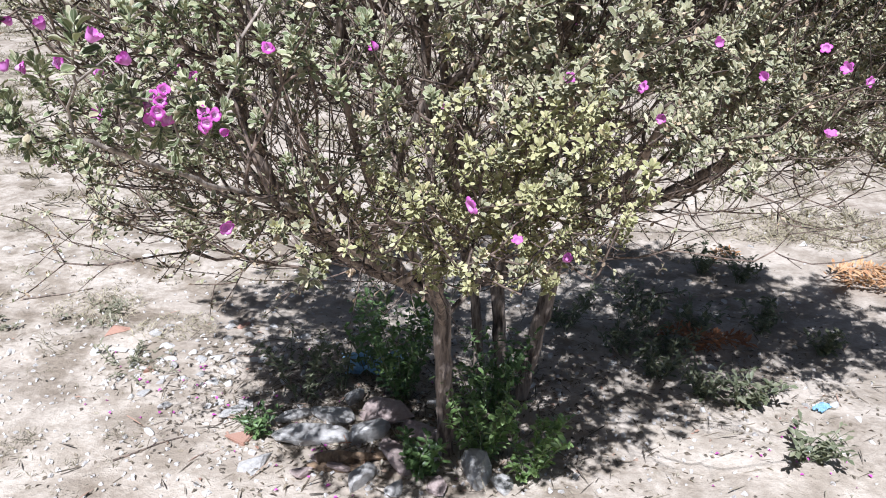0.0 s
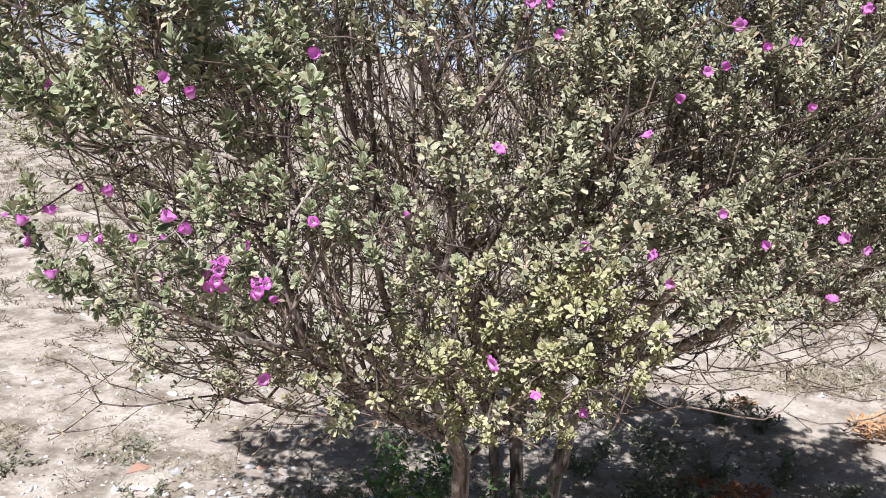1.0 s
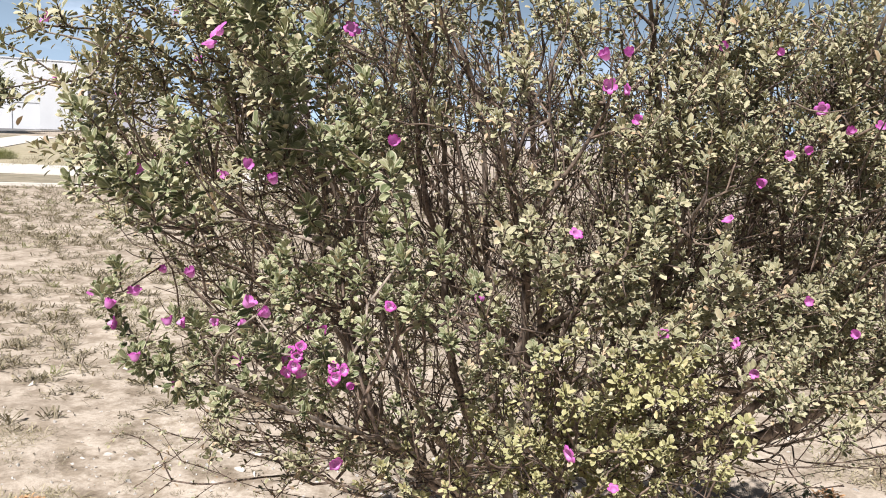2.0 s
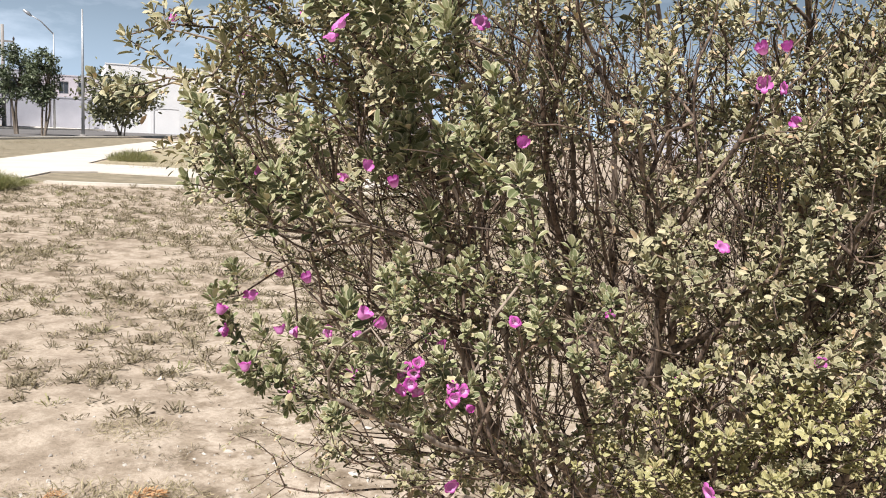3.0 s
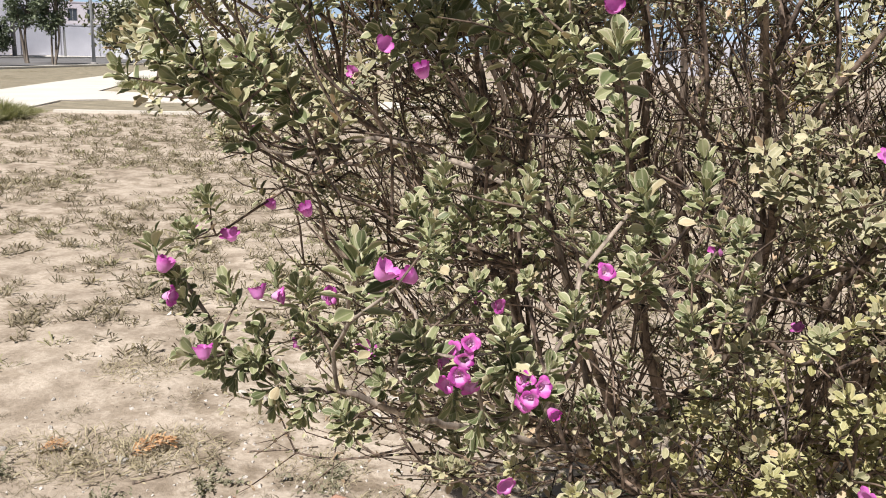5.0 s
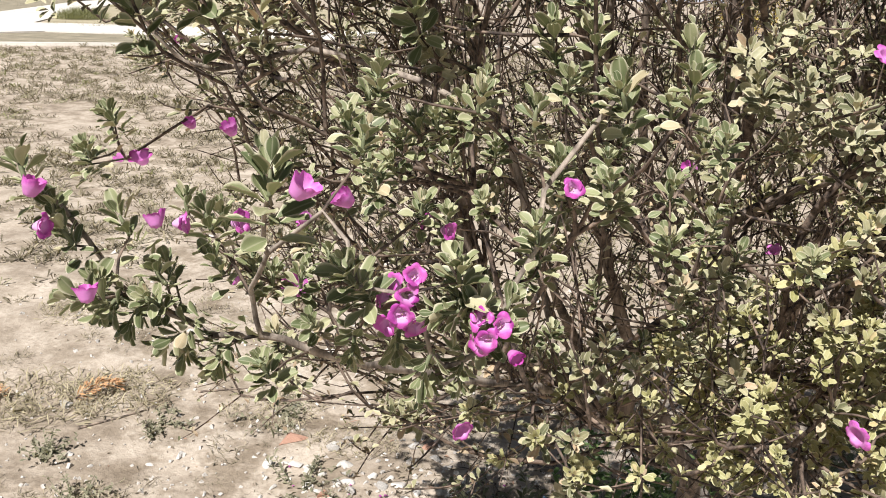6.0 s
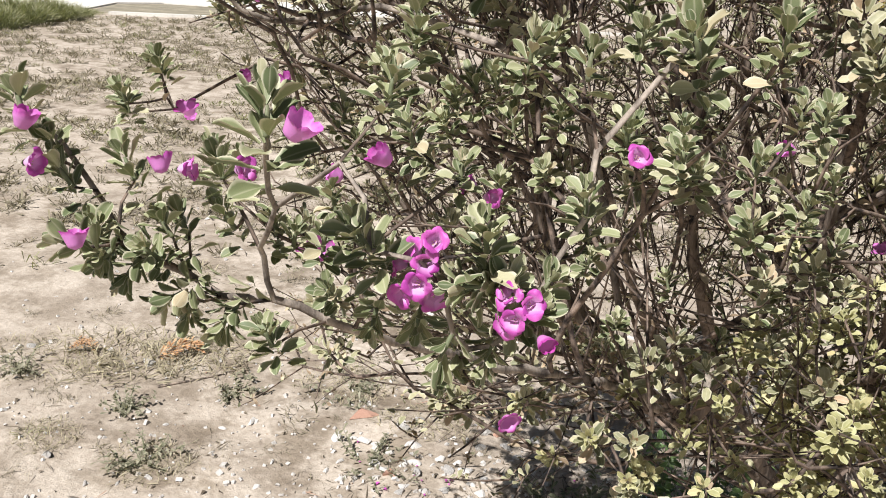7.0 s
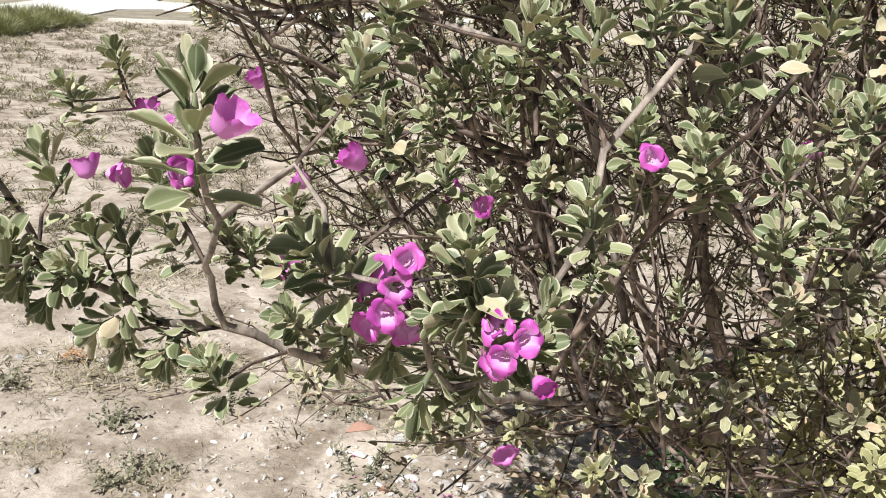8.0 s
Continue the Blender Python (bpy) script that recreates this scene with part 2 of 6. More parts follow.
M_SOIL = soil_material()
M_CONCRETE = plain("pale_concrete", (0.62, 0.58, 0.51), (0.74, 0.70, 0.62), 0.7, 0.9, 0.3, 0.01, 30)
M_ASPHALT = plain("worn_asphalt", (0.13, 0.125, 0.125), (0.19, 0.185, 0.18), 0.5, 0.9, 0.4, 0.01, 40)
M_STONE = plain("chalky_stone", (0.44, 0.40, 0.35), (0.66, 0.62, 0.56), 14, 0.9, 0.6, 0.012, 90)
M_STONE_PINK = plain("pinkish_stone", (0.40, 0.29, 0.25), (0.58, 0.46, 0.40), 14, 0.9, 0.6, 0.012, 90)
M_PEBBLE = plain("white_pebble", (0.5, 0.46, 0.4), (0.74, 0.70, 0.64), 40, 0.85, 0.4, 0.004, 200)
M_TERRACOTTA = plain("terracotta", (0.36, 0.19, 0.13), (0.54, 0.33, 0.23), 30, 0.9, 0.4, 0.004, 200)
M_ROTTEN = bark("rotten_wood", (0.10, 0.065, 0.04), (0.32, 0.22, 0.13), (1, 0.12, 1), 60.0, 0.008)
M_PLASTIC = plain("blue_plastic", (0.17, 0.32, 0.47), (0.34, 0.52, 0.66), 25, 0.35, 0.3, 0.004, 120)
M_HOUSE_MAUVE = plain("mauve_stucco", (0.50, 0.47, 0.52), (0.58, 0.55, 0.60), 0.8, 0.9, 0.3, 0.01, 25)
M_HOUSE_GREY = plain("lilac_grey_stucco", (0.38, 0.39, 0.45), (0.48, 0.49, 0.55), 0.6, 0.9, 0.3, 0.01, 25)
M_WHITE = plain("white_stucco", (0.78, 0.79, 0.80), (0.86, 0.87, 0.87), 0.6, 0.85, 0.2, 0.01, 25)
M_DARKWOOD = plain("dark_fascia", (0.06, 0.05, 0.05), (0.10, 0.085, 0.08), 3, 0.7, 0.2, 0.01, 30)
M_FRAME = plain("window_frame_grey", (0.2, 0.2, 0.21), (0.28, 0.28, 0.29), 8, 0.5, 0.1, 0.002, 90)
M_CURTAIN = plain("red_curtain", (0.35, 0.02, 0.04), (0.48, 0.045, 0.06), 5, 0.9, 0.2, 0.01, 30)
M_GALV = plain("galvanised_steel", (0.40, 0.42, 0.44), (0.52, 0.54, 0.56), 3, 0.5, 0.1, 0.002, 60, 0.6)
M_POLE = plain("weathered_pole", (0.28, 0.26, 0.24), (0.38, 0.36, 0.34), 3, 0.9, 0.2, 0.004, 60)
# Shade of unlit rooms, put into a dark wall colour.
M_SHADE = plain("interior_shade", (0.05, 0.05, 0.055), (0.08, 0.08, 0.085), 3, 0.9, 0.1, 0.002, 20)


def glass_material():
    m, nt, b = material("window_glass")
    nt.links.new(ramp(nt, noise_tex(nt, 1.5, 2), [(0.3, (0.03, 0.035, 0.045)), (0.7, (0.06, 0.07, 0.085))]), b.inputs["Base Color"])
    b.inputs["Roughness"].default_value = 0.08
    return m


M_GLASS = glass_material()


# ---- building helpers ----
def mesh_of(name, verts, faces, mat, uvs=None, smooth=False):
    me = bpy.data.meshes.new(name)
    me.from_pydata([tuple(v) for v in verts], [], [tuple(f) for f in faces])
    if uvs is not None:
        layer = me.uv_layers.new(name="UVMap")
        idx = np.empty(len(me.loops), dtype=np.int32)
        me.loops.foreach_get("vertex_index", idx)
        layer.data.foreach_set("uv", np.asarray(uvs, dtype=np.float32)[idx].ravel())
    if smooth:
        me.polygons.foreach_set("use_smooth", np.ones(len(me.polygons), dtype=bool))
    me.materials.append(mat)
    return me


def big_mesh(name, verts, quads, mats, uvs=None, slots=None, smooth=True):
    """A mesh from arrays, every face a quad."""
    me = bpy.data.meshes.new(name)
    nv, nf = len(verts), len(quads)
    me.vertices.add(nv)
    me.vertices.foreach_set("co", np.asarray(verts, dtype=np.float32).ravel())
    me.loops.add(nf * 4)
    me.loops.foreach_set("vertex_index", np.asarray(quads, dtype=np.int32).ravel())
    me.polygons.add(nf)
    me.polygons.foreach_set("loop_start", np.arange(0, nf * 4, 4, dtype=np.int32))
    if uvs is not None:
        layer = me.uv_layers.new(name="UVMap")
        layer.data.foreach_set("uv", np.asarray(uvs, dtype=np.float32)[np.asarray(quads).ravel()].ravel())
    for mt in mats:
        me.materials.append(mt)
    if slots is not None:
        me.polygons.foreach_set("material_index", np.asarray(slots, dtype=np.int32))
    me.update(calc_edges=True)
    me.polygons.foreach_set("use_smooth", np.full(nf, smooth))
    me.validate()
    return me


def part(name, bm, mat, parent, label=""):
    me = bpy.data.meshes.new(name)
    bm.to_mesh(me)
    bm.free()
    me.materials.append(mat)
    ob = new(name, me)
    ob.parent = parent
    return tagged(ob, label)


def held(name, me, parent, label="", m=None):
    ob = new(name, me)
    ob.parent = parent
    if m is not None:
        ob.matrix_basis = m
    return tagged(ob, label)


def add_box(bm, x0, y0, z0, x1, y1, z1):
    vs = [bm.verts.new((x, y, z)) for z in (z0, z1) for x, y in ((x0, y0), (x1, y0), (x1, y1), (x0, y1))]
    for f in ((3, 2, 1, 0), (4, 5, 6, 7), (0, 1, 5, 4), (1, 2, 6, 5), (2, 3, 7, 6), (3, 0, 4, 7)):
        bm.faces.new([vs[i] for i in f])


def box(x0, y0, z0, x1, y1, z1, soften=0.0):
    bm = bmesh.new()
    add_box(bm, x0, y0, z0, x1, y1, z1)
    if soften:
        bmesh.ops.bevel(bm, geom=bm.edges[:], offset=soften, segments=2, affect="EDGES")
    return bm


def tube(points, radii, sides=8):
    """A tapered tube along points, closed at its ends."""
    bm = bmesh.new()
    pts = [Vector(p) for p in points]
    rings = []
    for i, p in enumerate(pts):
        d = (pts[min(i + 1, len(pts) - 1)] - pts[max(i - 1, 0)]).normalized()
        a = d.orthogonal().normalized() if i == 0 else (side - side.dot(d) * d).normalized()
        side = a
        c = d.cross(a)
        rings.append([bm.verts.new(p + float(radii[i]) * (math.cos(k * 2 * math.pi / sides) * a + math.sin(k * 2 * math.pi / sides) * c)) for k in range(sides)])
    for r0, r1 in zip(rings, rings[1:]):
        for k in range(sides):
            f = bm.faces.new((r0[k], r0[(k + 1) % sides], r1[(k + 1) % sides], r1[k]))
            f.smooth = True
    bm.faces.new(rings[0][::-1])
    bm.faces.new(rings[-1])
    return bm


def unit(v):
    return v / (np.linalg.norm(v, axis=-1, keepdims=True) + 1e-12)


def leaf_shape(nu, nv, width, cup=0.16, droop=0.16, point=0.22):
    """A leaf blade of length 1 along y: obovate outline, cupped across, bent back along."""
    verts, uvs, quads = [], [], []
    rows = {1: (0, 1), 2: (0, 0.66, 1), 3: (0, 0.42, 0.82, 1)}.get(nv) or [math.sin(math.pi / 2 * (j / nv) ** 1.15) for j in range(nv + 1)]
    for j, v in enumerate(rows):
        half = 0.10 + 0.90 * math.sin(math.pi / 2 * min(1.0, v / 0.57)) ** 1.25 if v < 0.57 else math.sqrt(max(0.0, 1 - ((v - 0.57) / 0.435) ** 2))
        half *= width * 0.5
        if j == nv:
            half = width * 0.5 * point
        for i in range(nu + 1):
            u = i / nu * 2 - 1
            y = v - (0.06 * u * u if j == nv else 0)
            verts.append((u * half, y, cup * abs(u) ** 1.5 * half * 2 - droop * v * v + (0.035 * abs(u) ** 3 * math.sin(9.5 * v + 1.3 * u) if nv > 4 else 0)))
            uvs.append((i / nu, v))
    for j in range(nv):
        for i in range(nu):
            a = j * (nu + 1) + i
            quads.append((a, a + 1, a + nu + 2, a + nu + 1))
    return np.array(verts), np.array(quads), np.array(uvs)


def frames_from(axis, spin):
    """Rotation matrices whose z is axis, turned by spin about it."""
    z = unit(np.asarray(axis, dtype=float))
    ref = np.where(np.abs(z[:, 2:3]) < 0.9, np.array([[0, 0, 1.0]]), np.array([[1.0, 0, 0]]))
    x = unit(np.cross(ref, z))
    y = np.cross(z, x)
    c, s = np.cos(spin)[:, None], np.sin(spin)[:, None]
    return np.stack((x * c + y * s, -x * s + y * c, z), axis=2)


def blades(shape, rot, pos, size):
    """Many copies of one leaf shape in one set of arrays."""
    v, q, uv = shape
    n = len(pos)
    allv = np.einsum("nij,kj->nki", rot, v) * size[:, None, None] + pos[:, None, :]
    allq = q[None] + (np.arange(n) * len(v))[:, None, None]
    return allv.reshape(-1, 3), allq.reshape(-1, 4), np.tile(uv, (n, 1))


def leaf_turn(az, lift, roll=None):
    """Rotations that lay a leaf (along y) out in direction az, raised by lift above the level."""
    ca, sa, cl, sl = np.cos(az), np.sin(az), np.cos(lift), np.sin(lift)
    y = np.stack((ca * cl, sa * cl, sl), 1)
    x = np.stack((sa, -ca, np.zeros_like(az)), 1)
    if roll is not None:
        z0 = np.cross(x, y)
        x = x * np.cos(roll)[:, None] + z0 * np.sin(roll)[:, None]
    z = np.cross(x, y)
    return np.stack((x, y, z), axis=2)


# ---- ground ----
def ground_height(x, y):
    far = math.hypot(x + 0.3, y - 2.6)
    fade = 1.0 / (1.0 + (far / 14.0) ** 3)
    h = 0.030 * noise.noise(Vector((x * 0.9, y * 0.9, 3.1))) + 0.012 * noise.noise(Vector((x * 4.1, y * 4.1, 7.7)))
    h += 0.006 * noise.noise(Vector((x * 13.0, y * 13.0, 1.7))) * (1.0 if far < 6 else 0.0)
    return h * fade


def build_ground():
    verts, quads = [], []
    radii = [0.0001] + [0.06 * i for i in range(1, 60)]
    while radii[-1] < 2500:
        radii.append(radii[-1] * 1.055)
    n = 220
    for r in radii:
        for k in range(n):
            a = 2 * math.pi * k / n
            x, y = -0.5 + r * math.cos(a), 2.9 + r * math.sin(a)
            verts.append((x, y, ground_height(x, y)))
    for j in range(len(radii) - 1):
        for k in range(n):
            a, b = j * n + k, j * n + (k + 1) % n
            quads.append((a, a + n, b + n, b))
    ob = new("ground", big_mesh("ground", verts, quads, [M_SOIL]))
    tagged(ob, "pale dusty beige soil with grit and dry patches", "ground", kind="structure")


build_ground()


# ---- the flowering shrub ----
rng = np.random.default_rng(11)
CROWN = np.array((-0.05, 2.36))
ROOT = np.array((-0.18, 2.62, 0.10))


def spline(points, step):
    """Points along a smooth curve through the given ones."""
    p = [Vector(q) for q in points]
    out = []
    for i in range(len(p) - 1):
        p0, p1, p2, p3 = p[max(i - 1, 0)], p[i], p[i + 1], p[min(i + 2, len(p) - 1)]
        n = max(2, int((p2 - p1).length / step))
        for k in range(n):
            t = k / n
            out.append(0.5 * ((2 * p1) + (p2 - p0) * t + (2 * p0 - 5 * p1 + 4 * p2 - p3) * t * t + (3 * p1 - p0 - 3 * p2 + p3) * t ** 3))
    out.append(p[-1])
    return [tuple(q) for q in out]


STEMS = {
    "fore": [(-0.262, 2.44, -0.05), (-0.265, 2.44, 0.16), (-0.275, 2.44, 0.28), (-0.29, 2.42, 0.42), (-0.44, 2.38, 0.50), (-0.59, 2.31, 0.63), (-0.70, 2.22, 0.86), (-0.82, 2.12, 1.12)],
    "middle": [(-0.20, 2.78, -0.05), (-0.22, 2.77, 0.25), (-0.26, 2.77, 0.42), (-0.32, 2.84, 0.80), (-0.38, 2.95, 1.20)],
    "rear": [(-0.14, 2.85, -0.05), (-0.16, 2.82, 0.30), (-0.14, 2.81, 0.50), (-0.09, 2.78, 0.70), (-0.07, 2.72, 1.00), (-0.02, 2.66, 1.40)],
    "leaning": [(-0.10, 2.71, -0.05), (-0.04, 2.72, 0.26), (0.00, 2.72, 0.46), (0.07, 2.70, 0.54), (0.23, 2.67, 0.62), (0.43, 2.63, 0.78), (0.68, 2.60, 1.06)],
    "hidden": [(-0.06, 2.95, -0.05), (0.00, 2.97, 0.35), (0.12, 3.05, 0.75), (0.22, 3.15, 1.20)],
}
BOUGHS = [
    [(-0.34, 2.36, 0.46), (-0.38, 2.12, 0.62), (-0.42, 1.86, 0.80), (-0.455, 1.66, 0.90), (-0.485, 1.535, 0.962), (-0.496, 1.494, 0.982), (-0.510, 1.447, 1.012), (-0.535, 1.431, 1.021), (-0.572, 1.412, 1.031), (-0.592, 1.398, 1.046), (-0.602, 1.392, 1.072), (-0.620, 1.385, 1.100)],
    [(-0.530, 1.432, 1.020), (-0.532, 1.424, 1.040), (-0.527, 1.418, 1.058), (-0.506, 1.392, 1.092), (-0.490, 1.366, 1.120)],
    [(-0.38, 2.36, 0.48), (-0.61, 2.24, 0.52), (-0.80, 2.22, 0.54), (-0.93, 2.22, 0.56), (-1.08, 2.20, 0.61)],
    [(-0.29, 2.41, 0.40), (-0.26, 2.22, 0.58), (-0.21, 2.02, 0.80), (-0.18, 1.88, 1.08), (-0.16, 1.80, 1.38)],
    [(0.03, 2.71, 0.50), (0.25, 2.60, 0.55), (0.42, 2.57, 0.61), (0.58, 2.54, 0.67), (0.82, 2.48, 0.78)],
    [(-0.10, 2.79, 0.66), (0.04, 2.62, 0.85), (0.16, 2.42, 1.05), (0.22, 2.25, 1.35)],
    [(-0.62, 2.29, 0.68), (-0.66, 2.02, 0.86), (-0.70, 1.82, 1.02), (-0.78, 1.68, 1.18)],
    [(-0.31, 2.83, 0.75), (-0.48, 2.60, 1.00), (-0.58, 2.35, 1.30), (-0.62, 2.15, 1.60)],
    [(0.45, 2.63, 0.79), (0.62, 2.40, 1.00), (0.74, 2.20, 1.25)],
]


def crown_radius(z, az):
    r = np.interp(z, [0.42, 0.55, 0.70, 0.90, 1.20, 1.55, 1.80, 2.02, 2.16], [0.28, 0.70, 0.92, 1.02, 1.10, 1.10, 0.98, 0.62, 0.05])
    # azimuth in degrees from +x; the front of the shrub (towards -y) stands further in
    k = np.interp(np.degrees(az) % 360, [0, 45, 90, 135, 180, 205, 238, 250, 260, 275, 300, 330, 360], [0.98, 0.64, 0.52, 0.70, 0.98, 1.0, 1.03, 0.92, 0.66, 0.59, 0.60, 0.74, 0.98])
    right = np.clip(np.cos(az), 0, 1)
    left = np.clip(np.cos(az - 3.84), 0, 1)
    front = np.clip(-np.sin(az), 0, 1) * np.interp(z, [1.15, 1.45, 1.9], [0.0, 0.11, 0.34])
    return r * k * (1 - front) * (1 - right * np.interp(z, [1.25, 1.9], [0.0, 0.45])) * (1 - left * np.interp(z, [1.14, 1.30, 1.75], [0.0, 0.04, 0.15]))


def crown_depth(p):
    """0 at the axis, 1 at the crown's outside."""
    d = p[:, :2] - CROWN
    rho = np.hypot(d[:, 0], d[:, 1])
    az = np.arctan2(d[:, 1], d[:, 0])
    wob = np.array([noise.noise(Vector((q[0] * 3.3, q[1] * 3.3, q[2] * 3.3))) for q in p])
    return rho / (crown_radius(p[:, 2], az) * (1 + 0.27 * wob))


def from_camera_path(p):
    """How far points are from the camera's path, kept clear in front of the shrub."""
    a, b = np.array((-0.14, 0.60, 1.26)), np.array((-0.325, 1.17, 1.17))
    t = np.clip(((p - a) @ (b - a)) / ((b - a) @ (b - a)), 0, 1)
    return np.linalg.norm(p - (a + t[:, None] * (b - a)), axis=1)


def scatter_crown(count, shell):
    out = np.zeros((0, 3))
    while len(out) < count:
        p = rng.uniform((-1.55, 1.25, 0.42), (1.45, 4.0, 2.16), (9000, 3))
        f = crown_depth(p)
        clump = np.array([noise.noise(Vector(tuple(q * 5.5))) + 0.6 * noise.noise(Vector(tuple(q * 12.0))) for q in p])
        face = np.interp(p[:, 0], [-0.6, -0.42, -0.3, -0.2, 0.0, 0.2, 0.4, 0.7], [1.38, 1.42, 1.60, 1.65, 1.78, 1.96, 2.14, 2.3])
        face += np.interp(p[:, 0], [-0.45, -0.3], [0.18, 0.35]) * np.clip(p[:, 2] - 0.9, 0, 1) + 0.6 * np.clip(0.9 - p[:, 2], 0, 1)
        if shell:
            keep = np.interp(f, [0, 0.4, 0.7, 0.86, 0.95, 1.0, 1.02, 1.12, 1.13], [0.02, 0.08, 0.34, 0.75, 1.0, 0.8, 0.22, 0.12, 0.0])
            behind = p[:, 1] - face
            keep = np.maximum(keep, 0.85 * (behind > -0.02) * (behind < 0.15) * (p[:, 0] > -0.3) * (p[:, 0] < 0.6) * (p[:, 2] > 0.86) * (p[:, 2] < 1.5))
            core = (np.abs(p[:, 0] - 0.05) < 0.26) & (np.abs(p[:, 1] - 2.15) < 0.27) & (p[:, 2] > 0.78) & (p[:, 2] < 1.32)
            keep = np.maximum(keep, 0.15 * core)
            keep *= 1 - 0.35 * ((p[:, 0] < -0.5) & (p[:, 1] > 1.85) & (p[:, 2] < 1.0))
            keep *= np.clip(0.60 + 1.15 * clump, 0.08, 1.0) * (1 - 0.5 * (f < 0.84) * np.interp(p[:, 2], [0.9, 1.05], [1.0, 0.0]))
            keep *= np.interp(p[:, 1], [2.3, 2.8], [1.0, 0.6]) + 0.35 * (p[:, 0] > 0.05) * (p[:, 1] > 2.5)
            keep *= np.interp(p[:, 2], [0.45, 0.7], [0.5, 1.0]) * np.maximum(np.interp(p[:, 0], [-0.75, -0.4], [0.36, 1.0]), np.interp(p[:, 2], [1.02, 1.15], [0.0, 1.0]) * np.where(f > 0.86, 1.25, 0.6) * (p[:, 0] < -0.4)) * np.interp(p[:, 0], [-0.3, -0.05], [1.0, 1.5])
            keep *= 1 + 0.65 * np.interp(p[:, 0], [-0.35, -0.1, 0.15, 0.35], [0.0, 1.0, 1.0, 0.0]) * (p[:, 1] < 2.3) * (p[:, 2] > 0.85)
            keep *= 1 + np.interp(p[:, 0], [0.2, 0.35], [0.0, 1.0]) * np.interp(p[:, 1], [2.1, 2.4], [0.5, 0.6])
            keep *= np.interp(p[:, 0], [0.45, 0.62], [1.0, 0.8])
            keep *= np.interp(p[:, 0], [0.05, 0.5], [1.0, 0.85]) * np.interp(p[:, 2], [1.2, 1.32, 1.52, 1.62], [1.0, 1.45, 1.3, 0.05])
            # mostly bare stems on the near left, just under eye level
            bare = (p[:, 0] < -0.56) & (p[:, 2] > 0.97) & (p[:, 2] < 1.19)
            keep *= 1 - bare * np.interp(p[:, 1], [1.82, 1.95, 2.25, 2.5], [0.95, 0.6, 0.5, 0.0])
        else:
            keep = np.interp(f, [0, 0.3, 0.6, 0.97, 0.98], [0.3, 0.8, 1.0, 0.8, 0.0]) * np.interp(p[:, 1], [2.4, 2.9], [1.0, 0.5]) * np.interp(p[:, 2], [1.15, 1.40, 1.62], [1.0, 0.5, 0.12])
            keep *= 1 - 0.45 * ((p[:, 2] < 0.78) & (p[:, 0] < -0.3) & (p[:, 0] > -0.8))
        ok = (rng.random(len(p)) < keep * 0.5) & (from_camera_path(p) > np.interp(p[:, 2], [1.15, 1.25], [0.46, 0.38]))
        # left edge fitted to the camera's view: open ground left of the foremost limb
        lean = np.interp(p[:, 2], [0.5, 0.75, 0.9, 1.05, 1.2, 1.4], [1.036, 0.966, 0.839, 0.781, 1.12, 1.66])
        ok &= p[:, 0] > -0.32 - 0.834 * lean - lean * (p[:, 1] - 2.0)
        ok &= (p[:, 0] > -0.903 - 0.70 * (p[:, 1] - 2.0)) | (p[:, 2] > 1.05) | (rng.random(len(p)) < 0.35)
        # the crown's underside, fitted to the camera's view: lowest about the stems, rising outwards and to the front
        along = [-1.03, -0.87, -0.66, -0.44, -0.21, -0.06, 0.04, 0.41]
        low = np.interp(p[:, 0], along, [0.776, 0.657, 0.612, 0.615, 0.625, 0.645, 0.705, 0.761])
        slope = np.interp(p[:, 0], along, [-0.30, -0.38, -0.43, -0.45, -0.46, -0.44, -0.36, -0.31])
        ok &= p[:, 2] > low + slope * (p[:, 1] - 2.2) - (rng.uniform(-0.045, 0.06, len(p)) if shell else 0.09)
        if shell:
            # rosettes thinned about the camera's last position, to fit its view
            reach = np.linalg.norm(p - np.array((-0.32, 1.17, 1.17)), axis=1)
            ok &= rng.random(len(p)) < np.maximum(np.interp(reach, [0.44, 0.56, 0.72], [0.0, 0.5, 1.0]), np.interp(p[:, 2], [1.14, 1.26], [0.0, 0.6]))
        # the face of the crown, leaning back above breast height and drawn in below it
        ok &= (p[:, 1] > face + 0.09 * clump) | (p[:, 0] < -0.6)
        # bare underside on the right-hand side
        ok &= ~((p[:, 0] > 0.12) & (p[:, 1] < 2.9) & (p[:, 2] < 0.74 + 0.06 * clump))
        # the clear wedge on the near left, beyond the foremost limb
        ok &= ~((p[:, 1] < 1.62) & (p[:, 0] < -0.12) & (p[:, 2] < 1.02) & (p[:, 0] > -0.9))
        out = np.concatenate((out, p[ok]))
    return out[:count]


